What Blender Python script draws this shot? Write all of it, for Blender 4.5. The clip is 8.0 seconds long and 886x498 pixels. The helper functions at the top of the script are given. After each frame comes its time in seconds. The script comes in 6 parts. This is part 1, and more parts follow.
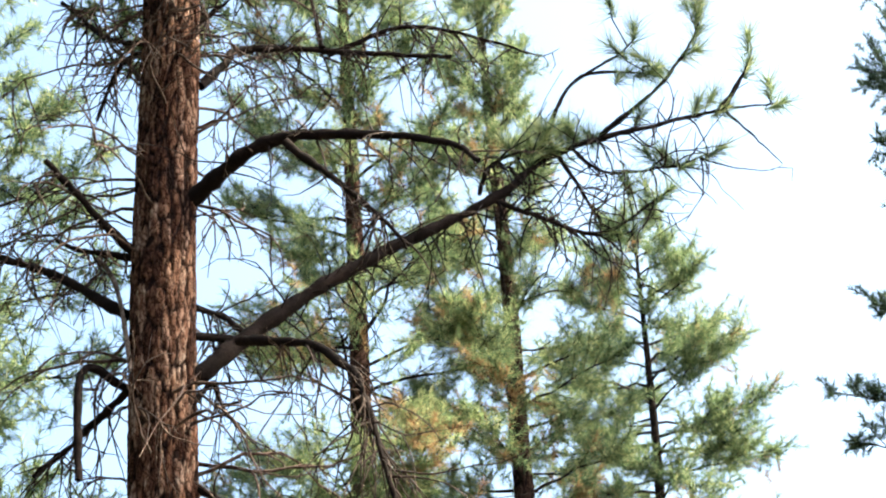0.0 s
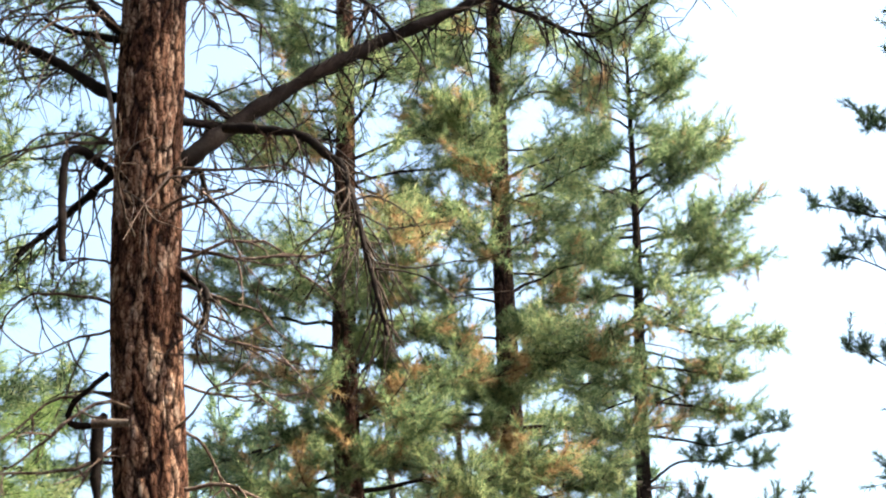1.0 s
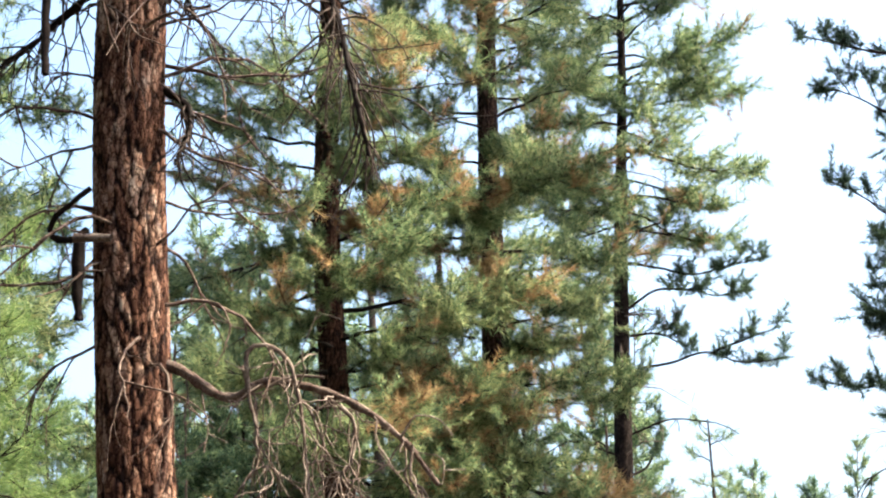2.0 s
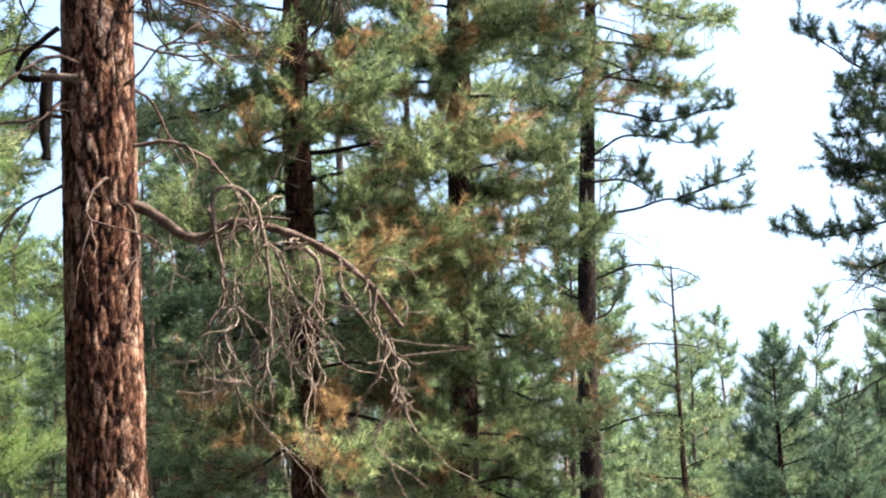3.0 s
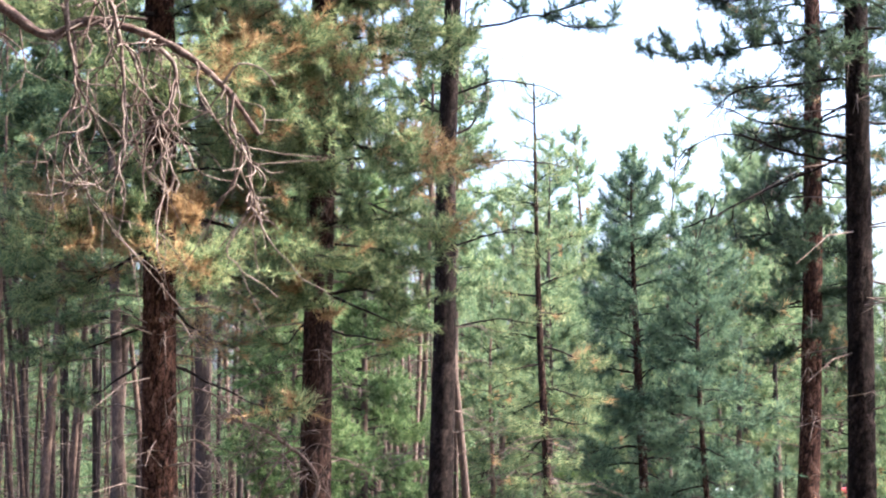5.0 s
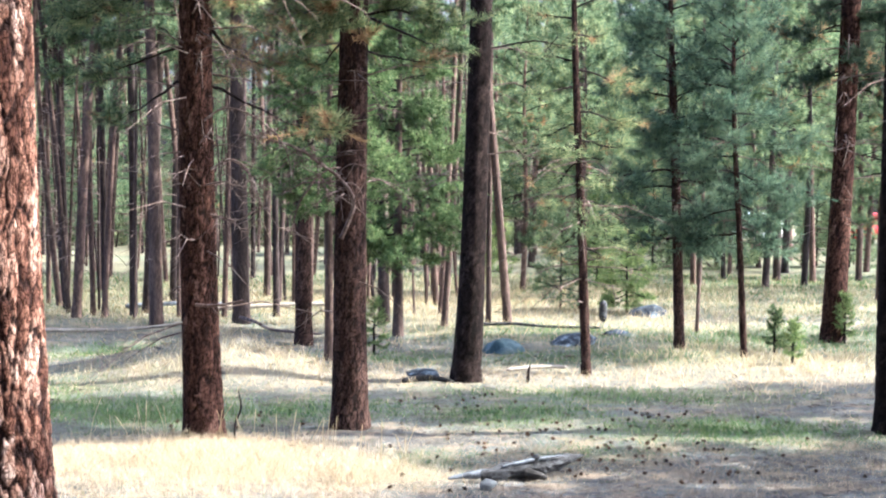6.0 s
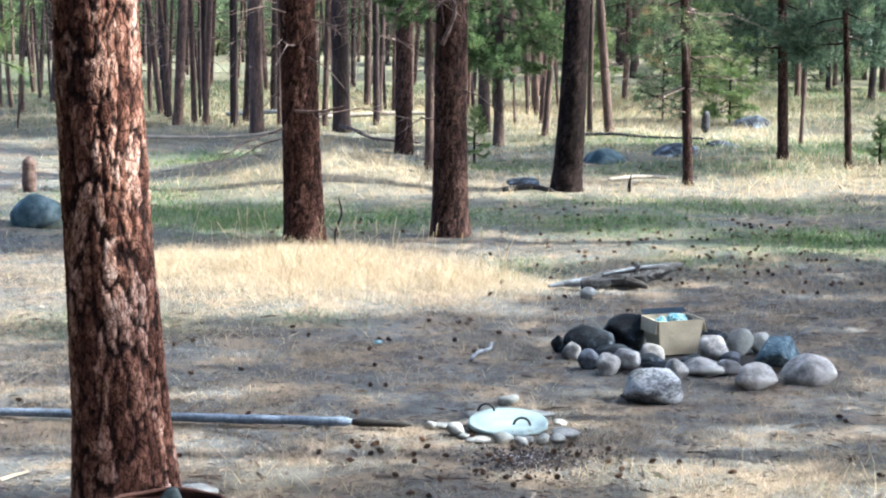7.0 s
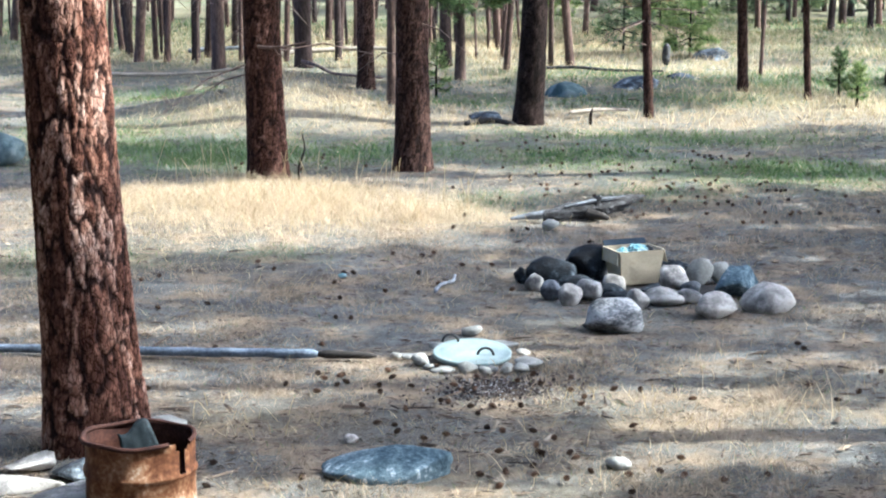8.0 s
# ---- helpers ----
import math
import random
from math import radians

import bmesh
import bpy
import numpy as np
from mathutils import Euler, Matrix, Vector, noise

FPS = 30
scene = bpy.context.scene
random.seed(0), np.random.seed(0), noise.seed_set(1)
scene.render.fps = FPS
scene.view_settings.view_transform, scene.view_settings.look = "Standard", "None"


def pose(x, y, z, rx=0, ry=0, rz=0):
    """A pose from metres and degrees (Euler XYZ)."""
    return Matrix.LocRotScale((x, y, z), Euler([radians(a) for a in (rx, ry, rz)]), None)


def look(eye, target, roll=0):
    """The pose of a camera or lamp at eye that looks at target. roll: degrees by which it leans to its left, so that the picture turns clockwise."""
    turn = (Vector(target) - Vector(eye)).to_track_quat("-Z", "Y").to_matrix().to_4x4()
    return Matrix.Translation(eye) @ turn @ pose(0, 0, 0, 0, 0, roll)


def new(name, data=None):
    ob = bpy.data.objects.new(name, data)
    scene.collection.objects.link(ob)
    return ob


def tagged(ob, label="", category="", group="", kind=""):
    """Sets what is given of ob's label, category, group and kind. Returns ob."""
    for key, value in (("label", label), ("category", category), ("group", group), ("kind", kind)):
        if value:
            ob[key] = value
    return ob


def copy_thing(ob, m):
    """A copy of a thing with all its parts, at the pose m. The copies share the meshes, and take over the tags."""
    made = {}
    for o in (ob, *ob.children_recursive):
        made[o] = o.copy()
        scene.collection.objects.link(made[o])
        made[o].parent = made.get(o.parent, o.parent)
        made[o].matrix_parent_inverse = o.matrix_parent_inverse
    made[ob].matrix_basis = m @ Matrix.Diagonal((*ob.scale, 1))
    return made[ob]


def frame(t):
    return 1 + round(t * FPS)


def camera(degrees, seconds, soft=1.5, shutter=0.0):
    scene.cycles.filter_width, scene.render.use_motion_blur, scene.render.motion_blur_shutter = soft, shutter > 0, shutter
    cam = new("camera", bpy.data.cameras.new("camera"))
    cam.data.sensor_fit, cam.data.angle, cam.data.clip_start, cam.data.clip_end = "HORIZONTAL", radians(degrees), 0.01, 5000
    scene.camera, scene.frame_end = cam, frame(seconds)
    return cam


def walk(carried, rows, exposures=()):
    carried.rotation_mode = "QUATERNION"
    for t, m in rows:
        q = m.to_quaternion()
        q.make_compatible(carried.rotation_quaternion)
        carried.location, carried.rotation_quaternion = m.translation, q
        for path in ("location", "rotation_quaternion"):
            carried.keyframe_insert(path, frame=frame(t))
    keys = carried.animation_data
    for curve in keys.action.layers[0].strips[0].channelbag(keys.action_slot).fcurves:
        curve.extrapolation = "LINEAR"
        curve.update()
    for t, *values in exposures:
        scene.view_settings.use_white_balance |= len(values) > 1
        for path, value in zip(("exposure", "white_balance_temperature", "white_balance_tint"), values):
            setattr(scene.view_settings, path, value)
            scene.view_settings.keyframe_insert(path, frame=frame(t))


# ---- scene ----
cam = camera(24.0, 8.0, soft=2.15)
# seconds, place in metres, turn in degrees
ROWS = [
    (0, 0.013, 0.044, 3.279, 114.932, 5.623, 4.602),
    (0.2, 0.008, 0.056, 3.282, 113.761, 5.428, 3.884),
    (0.5, 0.005, 0.069, 3.28, 112.118, 4.702, 3.6),
    (0.7, 0.004, 0.064, 3.272, 110.986, 4.362, 3.561),
    (1, 0.001, 0.056, 3.267, 109.291, 3.659, 3.359),
    (1.2, 0.004, 0.047, 3.262, 108.336, 3.41, 3.129),
    (1.5, 0.005, 0.031, 3.256, 106.885, 3.121, 2.793),
    (1.7, 0.009, 0.019, 3.255, 105.897, 2.996, 2.716),
    (2, 0.009, 0.016, 3.246, 104.415, 2.553, 2.533),
    (2.2, -0, 0.024, 3.25, 103.72, 2.559, 1.776),
    (3.3, 0.036, -0.136, 3.226, 98.917, 1.735, 1.336),
    (3.5, 0.032, -0.132, 3.231, 98.491, 1.628, 1.06),
    (3.8, 0.045, 0.026, 3.256, 98.293, 1.7, 0.925),
    (4, 0.058, 0.125, 3.264, 98.042, 1.645, 0.98),
    (4.2, 0.052, 0.14, 3.271, 97.704, 1.527, 0.814),
    (5.3, 0.019, 0.064, 3.263, 92.645, 0.103, -3.229),
    (5.5, 0.006, 0.04, 3.288, 90.949, -0, -2.178),
    (5.7, 0.01, 0.041, 3.274, 89.493, 0.099, -1.711),
    (6, 0.011, 0.043, 3.254, 87.161, -0.143, -1.694),
    (6.2, 0.002, 0.046, 3.239, 86.034, 0.018, -1.612),
    (6.5, -0.007, 0.033, 3.217, 83.581, -0.553, -0.268),
    (6.8, -0.002, 0.081, 3.21, 82.389, -0.532, 0.958),
    (7, -0.001, 0.176, 3.19, 81.996, -0.279, 1.065),
    (7.2, -0.018, 0.162, 3.194, 81.281, -0.378, 0.624),
    (7.5, -0.013, 0.024, 3.194, 80.121, -0.433, 0.319),
    (7.8, 0.003, 0.007, 3.198, 80.185, 0.124, 0.085),
    (8, 0, 0, 3.2, 80.217, 0.125, -0.022),
]
walk(cam, [(t, pose(x, y, z, rx, ry, rz)) for t, x, y, z, rx, ry, rz in ROWS], exposures=[(0.0, 2.34, 6050, -5), (2.0, 2.3, 5900, -1), (3.5, 2.27, 5580, 3), (5.5, 2.88, 5230, 11), (6.5, 2.54, 5020, 5), (8.0, 2.36, 5020, 4)])

# ---- light ----
SUN_UP, SUN_SIDE = 45.0, 91.0     # height of the sun; degrees from straight behind the camera to its right
to_sun = Vector((math.sin(radians(SUN_SIDE)) * math.cos(radians(SUN_UP)), -math.cos(radians(SUN_SIDE)) * math.cos(radians(SUN_UP)), math.sin(radians(SUN_UP))))
world = bpy.data.worlds.new("sky")
scene.world = world
world.use_nodes = True
wn = world.node_tree.nodes
sky = wn.new("ShaderNodeTexSky")
sky.sky_type, sky.sun_disc = "NISHITA", False
sky.sun_elevation, sky.sun_rotation = radians(SUN_UP), math.atan2(to_sun.x, to_sun.y)
sky.air_density, sky.dust_density, sky.ozone_density = 0.65, 6.5, 0.3
wn["Background"].inputs["Strength"].default_value = 0.15
world.node_tree.links.new(sky.outputs[0], wn["Background"].inputs[0])
sun = new("sun", bpy.data.lights.new("sun", "SUN"))
sun.data.energy, sun.data.angle, sun.data.color = 3.75, radians(0.55), (1.0, 0.85, 0.63)
sun.matrix_world = look(to_sun * 60, (0, 0, 0))


# ---- materials ----
def shader(name, rough=0.8, metal=0.0):
    m = bpy.data.materials.new(name)
    m.use_nodes = True
    b = m.node_tree.nodes["Principled BSDF"]
    b.inputs["Roughness"].default_value, b.inputs["Metallic"].default_value = rough, metal
    b.inputs["Specular IOR Level"].default_value = 0.12
    return m, m.node_tree.nodes, m.node_tree.links, b


def ramp(nodes, stops):
    r = nodes.new("ShaderNodeValToRGB")
    e = r.color_ramp.elements
    while len(e) < len(stops):
        e.new(0.5)
    for k, (p, c) in zip(e, stops):
        k.position, k.color = p, (*c, 1)
    return r


def noise_tex(nodes, links, scale, detail=4, rough=0.6, stretch=None):
    n = nodes.new("ShaderNodeTexNoise")
    n.inputs["Scale"].default_value, n.inputs["Detail"].default_value, n.inputs["Roughness"].default_value = scale, detail, rough
    c = nodes.new("ShaderNodeTexCoord")
    if stretch:
        mp = nodes.new("ShaderNodeMapping")
        mp.inputs["Scale"].default_value = stretch
        links.new(c.outputs["Object"], mp.inputs[0])
        links.new(mp.outputs[0], n.inputs["Vector"])
    else:
        links.new(c.outputs["Object"], n.inputs["Vector"])
    return n


def mixed(nodes, links, fac, a, b, kind="MIX"):
    m = nodes.new("ShaderNodeMix")
    m.data_type, m.blend_type = "RGBA", kind
    for sock, v in ((m.inputs[0], fac), (m.inputs[6], a), (m.inputs[7], b)):
        if isinstance(v, (int, float)):
            sock.default_value = v
        elif isinstance(v, tuple):
            sock.default_value = (*v, 1)
        else:
            links.new(v, sock)
    return m.outputs[2]


def bumped(nodes, links, b, height, strength, dist):
    k = nodes.new("ShaderNodeBump")
    k.inputs["Strength"].default_value, k.inputs["Distance"].default_value = strength, dist
    links.new(height, k.inputs["Height"])
    links.new(k.outputs[0], b.inputs["Normal"])


def two_tone(name, stops, scale, fine, rough=0.85, bump=0.4, dist=0.01, stretch=None, metal=0.0, rand=False, speck=0.45):
    """Large stains and fine grain over a colour ramp."""
    m, n, l, b = shader(name, rough, metal)
    big, small = noise_tex(n, l, scale, 5, 0.65, stretch), noise_tex(n, l, fine, 3, 0.6, stretch)
    add = n.new("ShaderNodeMath")
    add.operation = "MULTIPLY_ADD"
    add.inputs[1].default_value = speck
    l.new(small.outputs[0], add.inputs[0])
    sub = n.new("ShaderNodeMath")
    sub.operation = "MULTIPLY"
    sub.inputs[1].default_value = 1.2 - speck
    l.new(big.outputs[0], sub.inputs[0])
    l.new(sub.outputs[0], add.inputs[2])
    r = ramp(n, stops)
    l.new(add.outputs[0], r.inputs[0])
    col = r.outputs[0]
    if rand:
        o = n.new("ShaderNodeObjectInfo")
        rr = ramp(n, [(0, (0.42, 0.44, 0.5)), (0.5, (0.85, 0.83, 0.81)), (1, (1.4, 1.28, 1.2))])
        l.new(o.outputs["Random"], rr.inputs[0])
        col = mixed(n, l, 1.0, col, rr.outputs[0], "MULTIPLY")
    l.new(col, b.inputs["Base Color"])
    bumped(n, l, b, add.outputs[0], bump, dist)
    return m


def leafy(name, stops, through_light=0.35, rough=0.55):
    """Needles or blades: each one its own tone, light passes through."""
    m, n, l, b = shader(name, rough)
    g = n.new("ShaderNodeNewGeometry")
    r = ramp(n, stops)
    big = noise_tex(n, l, 0.7, 3)
    add = n.new("ShaderNodeMath")
    add.operation = "MULTIPLY_ADD"
    add.inputs[1].default_value, add.inputs[2].default_value = 0.8, -0.4
    l.new(big.outputs[0], add.inputs[0])
    s = n.new("ShaderNodeMath")
    s.operation = "ADD"
    l.new(g.outputs["Random Per Island"], s.inputs[0])
    l.new(add.outputs[0], s.inputs[1])
    l.new(s.outputs[0], r.inputs[0])
    l.new(r.outputs[0], b.inputs["Base Color"])
    t = n.new("ShaderNodeBsdfTranslucent")
    l.new(r.outputs[0], t.inputs["Color"])
    x = n.new("ShaderNodeMixShader")
    x.inputs[0].default_value = through_light
    l.new(b.outputs[0], x.inputs[1])
    l.new(t.outputs[0], x.inputs[2])
    l.new(x.outputs[0], n["Material Output"].inputs["Surface"])
    return m


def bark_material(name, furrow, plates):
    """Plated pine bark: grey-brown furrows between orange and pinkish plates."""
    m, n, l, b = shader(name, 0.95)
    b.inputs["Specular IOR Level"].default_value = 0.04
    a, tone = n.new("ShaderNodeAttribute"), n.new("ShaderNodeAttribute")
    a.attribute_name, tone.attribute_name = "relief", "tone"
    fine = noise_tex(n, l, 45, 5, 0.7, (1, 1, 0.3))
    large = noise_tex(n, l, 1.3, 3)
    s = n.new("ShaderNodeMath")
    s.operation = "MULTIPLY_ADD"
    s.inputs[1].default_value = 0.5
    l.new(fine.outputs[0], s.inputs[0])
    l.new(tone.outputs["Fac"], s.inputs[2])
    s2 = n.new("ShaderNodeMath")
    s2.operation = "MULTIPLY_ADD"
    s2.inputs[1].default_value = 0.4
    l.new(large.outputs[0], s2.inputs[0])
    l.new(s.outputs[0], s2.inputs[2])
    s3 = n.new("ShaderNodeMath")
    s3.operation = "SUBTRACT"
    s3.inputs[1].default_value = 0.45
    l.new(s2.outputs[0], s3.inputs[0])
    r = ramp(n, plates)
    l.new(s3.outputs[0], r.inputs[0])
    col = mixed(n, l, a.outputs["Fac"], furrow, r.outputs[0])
    vor = n.new("ShaderNodeTexVoronoi")     # hair cracks between small scales
    vor.feature = "DISTANCE_TO_EDGE"
    vor.inputs["Scale"].default_value = 36
    co, mp = n.new("ShaderNodeTexCoord"), n.new("ShaderNodeMapping")
    mp.inputs["Scale"].default_value = (1, 1, 0.36)
    warp = noise_tex(n, l, 18, 3)
    off = mixed(n, l, 0.06, co.outputs["Object"], warp.outputs["Color"], "ADD")
    l.new(off, mp.inputs[0])
    l.new(mp.outputs[0], vor.inputs["Vector"])
    cr = ramp(n, [(0.0, (0.22, 0.2, 0.2)), (0.07, (0.6, 0.58, 0.58)), (0.16, (1, 1, 1))])
    l.new(vor.outputs["Distance"], cr.inputs[0])
    col = mixed(n, l, 1.0, col, cr.outputs[0], "MULTIPLY")
    l.new(col, b.inputs["Base Color"])
    hgt = n.new("ShaderNodeMath")
    hgt.operation = "MULTIPLY_ADD"
    hgt.inputs[1].default_value = 0.5
    l.new(fine.outputs[0], hgt.inputs[0])
    l.new(cr.outputs[0], hgt.inputs[2])
    bumped(n, l, b, hgt.outputs[0], 0.6, 0.01)
    return m


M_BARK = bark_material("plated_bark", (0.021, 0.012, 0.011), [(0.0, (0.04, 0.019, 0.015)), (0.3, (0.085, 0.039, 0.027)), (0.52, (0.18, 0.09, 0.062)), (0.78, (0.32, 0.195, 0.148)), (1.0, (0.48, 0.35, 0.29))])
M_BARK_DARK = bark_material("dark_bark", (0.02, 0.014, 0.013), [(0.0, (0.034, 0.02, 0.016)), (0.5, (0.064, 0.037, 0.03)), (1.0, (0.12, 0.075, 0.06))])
# darker bark copy: the shade on the silhouetted trunks is put into its colour
M_BARK_SHADED = bark_material("blackish_bark", (0.01, 0.008, 0.0075), [(0.0, (0.015, 0.011, 0.01)), (0.5, (0.026, 0.018, 0.016)), (1.0, (0.058, 0.041, 0.036))])
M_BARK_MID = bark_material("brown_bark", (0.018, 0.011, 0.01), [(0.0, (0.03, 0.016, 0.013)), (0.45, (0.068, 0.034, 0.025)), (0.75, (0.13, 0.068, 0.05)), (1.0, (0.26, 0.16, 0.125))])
M_FARBARK = two_tone("far_bark", [(0.3, (0.021, 0.017, 0.017)), (0.55, (0.064, 0.046, 0.041)), (0.8, (0.19, 0.135, 0.115))], 2.5, 30, 0.9, 0.8, 0.03, (1, 1, 0.3), rand=True)
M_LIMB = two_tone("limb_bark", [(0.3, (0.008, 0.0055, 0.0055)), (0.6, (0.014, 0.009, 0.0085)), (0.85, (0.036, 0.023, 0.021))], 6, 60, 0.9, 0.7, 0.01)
M_DEAD = two_tone("dead_wood", [(0.3, (0.03, 0.019, 0.015)), (0.55, (0.1, 0.068, 0.057)), (0.78, (0.3, 0.235, 0.2))], 9, 70, 0.9, 0.6, 0.006)
M_TWIG = two_tone("dry_twig_bark", [(0.3, (0.012, 0.008, 0.007)), (0.58, (0.032, 0.021, 0.018)), (0.82, (0.15, 0.11, 0.095))], 9, 70, 0.9, 0.6, 0.006)
M_DEADBARK = two_tone("dead_limb_bark", [(0.3, (0.02, 0.011, 0.009)), (0.55, (0.07, 0.042, 0.034)), (0.8, (0.22, 0.16, 0.135))], 14, 80, 0.9, 1.0, 0.02)
M_NEEDLE = leafy("green_needles", [(0.0, (0.04, 0.07, 0.038)), (0.4, (0.13, 0.18, 0.085)), (0.75, (0.265, 0.31, 0.145)), (1.0, (0.45, 0.44, 0.22))], 0.62)
M_NEEDLE_FAR = leafy("far_needles", [(0.0, (0.045, 0.085, 0.045)), (0.5, (0.145, 0.2, 0.108)), (1.0, (0.33, 0.38, 0.19))], 0.55)
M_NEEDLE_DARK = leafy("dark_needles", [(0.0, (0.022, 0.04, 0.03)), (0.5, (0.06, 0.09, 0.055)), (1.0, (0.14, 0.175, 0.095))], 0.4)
M_NEEDLE_BLUE = leafy("bluish_needles", [(0.0, (0.03, 0.06, 0.042)), (0.5, (0.085, 0.135, 0.09)), (1.0, (0.2, 0.26, 0.155))], 0.45)
M_NEEDLE_FRESH = leafy("fresh_needles", [(0.0, (0.08, 0.135, 0.045)), (0.5, (0.18, 0.25, 0.085)), (1.0, (0.34, 0.39, 0.15))], 0.45)
M_FIR = leafy("fir_needles", [(0.0, (0.035, 0.075, 0.026)), (0.5, (0.115, 0.175, 0.07)), (1.0, (0.31, 0.38, 0.165))], 0.5)
M_BROWN = leafy("dead_needles", [(0.0, (0.15, 0.08, 0.04)), (0.5, (0.33, 0.2, 0.095)), (1.0, (0.5, 0.36, 0.19))], 0.4)
M_STRAW = leafy("dry_grass", [(0.0, (0.28, 0.215, 0.115)), (0.5, (0.46, 0.37, 0.22)), (1.0, (0.63, 0.52, 0.35))], 0.35, 0.6)
M_PALESTRAW = leafy("pale_straw", [(0.0, (0.4, 0.32, 0.22)), (0.5, (0.5, 0.41, 0.29)), (1.0, (0.61, 0.51, 0.38))], 0.35, 0.6)
M_THATCH = leafy("withered_grass", [(0.0, (0.16, 0.13, 0.095)), (0.5, (0.3, 0.248, 0.182)), (1.0, (0.5, 0.4, 0.285))], 0.25, 0.7)
M_GREENGRASS = leafy("green_grass", [(0.0, (0.03, 0.08, 0.022)), (0.5, (0.08, 0.15, 0.042)), (1.0, (0.2, 0.235, 0.09))], 0.35, 0.6)


# ---- mesh building ----
def mesh_of(name, verts, faces, smooth=True, attrs=()):
    """A mesh from an array of places and an array of triangles or of quads."""
    verts, faces = np.asarray(verts, np.float32), np.asarray(faces, np.int32)
    me = bpy.data.meshes.new(name)
    k = faces.shape[1]
    me.vertices.add(len(verts))
    me.vertices.foreach_set("co", verts.ravel())
    me.loops.add(faces.size)
    me.loops.foreach_set("vertex_index", faces.ravel())
    me.polygons.add(len(faces))
    me.polygons.foreach_set("loop_start", np.arange(0, faces.size, k, dtype=np.int32))
    me.polygons.foreach_set("use_smooth", np.full(len(faces), smooth, dtype=bool))
    me.update(calc_edges=True)
    for key, values in attrs:
        at = me.attributes.new(key, "FLOAT", "POINT")
        at.data.foreach_set("value", np.asarray(values, np.float32))
    return me


def thing(name, place, label, category, group="", kind=""):
    ob = new(name)
    ob.matrix_basis = Matrix.Translation(place)
    return tagged(ob, label, category, group, kind)


def put(name, me, material, parent=None, label="", kind=""):
    ob = new(name, me)
    me.materials.clear()
    me.materials.append(material)
    if parent:
        ob.parent = parent
    return tagged(ob, label, kind=kind)


def part(name, bm, material, parent=None, label="", smooth=True):
    me = bpy.data.meshes.new(name)
    bm.to_mesh(me)
    bm.free()
    for p in me.polygons:
        p.use_smooth = smooth
    return put(name, me, material, parent, label)


def tubes(lines, sides=6):
    """Round tubes along polylines: (places, radii) each, closed at both ends by narrowing."""
    V, F, base = [], [], 0
    ang = np.arange(sides) * 2 * np.pi / sides
    ca, sa = np.cos(ang)[None, :, None], np.sin(ang)[None, :, None]
    for pts, rad in lines:
        pts, rad = np.asarray(pts, float), np.asarray(rad, float)
        n = len(pts)
        tan = np.gradient(pts, axis=0)
        tan /= np.linalg.norm(tan, axis=1, keepdims=True) + 1e-9
        mean = np.abs(tan.mean(0))
        ref = np.eye(3)[int(np.argmin(mean))]
        u = np.cross(tan, ref)
        u /= np.linalg.norm(u, axis=1, keepdims=True) + 1e-9
        w = np.cross(tan, u)
        ring = pts[:, None] + rad[:, None, None] * (ca * u[:, None] + sa * w[:, None])
        V.append(ring.reshape(-1, 3))
        i = np.arange(n - 1)[:, None] * sides + np.arange(sides)[None]
        j = np.arange(n - 1)[:, None] * sides + (np.arange(sides)[None] + 1) % sides
        F.append((base + np.stack([i, j, j + sides, i + sides], -1)).reshape(-1, 4))
        base += n * sides
    return np.concatenate(V), np.concatenate(F)


def smooth_line(pts, step=0.06, wiggle=0.0, rng=None):
    """A Catmull-Rom line through the places."""
    p = np.asarray(pts, float)
    if len(p) == 2:
        p = np.stack([p[0], p.mean(0), p[1]])
    q = np.concatenate([[2 * p[0] - p[1]], p, [2 * p[-1] - p[-2]]])
    out = []
    for i in range(len(p) - 1):
        n = max(2, int(np.linalg.norm(p[i + 1] - p[i]) / step))
        t = np.linspace(0, 1, n, endpoint=False)[:, None]
        a, b, c, d = q[i:i + 4]
        out.append(0.5 * (2 * b + (c - a) * t + (2 * a - 5 * b + 4 * c - d) * t ** 2 + (3 * b - a - 3 * c + d) * t ** 3))
    out = np.concatenate(out + [p[-1:]])
    if wiggle:
        w = np.cumsum(rng.normal(0, wiggle, out.shape), 0)
        w -= np.linspace(0, 1, len(w))[:, None] * w[-1]
        out = out + w
    return out


def needles(pos, dirs, rng, count=24, length=0.18, width=0.005, spread=1.05, along=0.14):
    """Tufts of thin pointed needles round twig ends."""
    pos, dirs = np.asarray(pos, float), np.asarray(dirs, float)
    n = len(pos)
    d = np.repeat(dirs / (np.linalg.norm(dirs, axis=1, keepdims=True) + 1e-9), count, 0)
    r = rng.normal(0, 1, d.shape)
    r /= np.linalg.norm(r, axis=1, keepdims=True)
    back = rng.uniform(0, 1, (n * count, 1))
    base = np.repeat(pos, count, 0) - d * back * along
    v = d * (1 - 0.5 * back) + r * spread
    v /= np.linalg.norm(v, axis=1, keepdims=True)
    side = np.cross(v, rng.normal(0, 1, v.shape))
    side *= width / 2 / (np.linalg.norm(side, axis=1, keepdims=True) + 1e-9)
    tip = base + v * length * rng.uniform(0.65, 1.1, (n * count, 1))
    V = np.stack([base - side, base + side, tip], 1).reshape(-1, 3)
    return V, np.arange(len(V)).reshape(-1, 3)


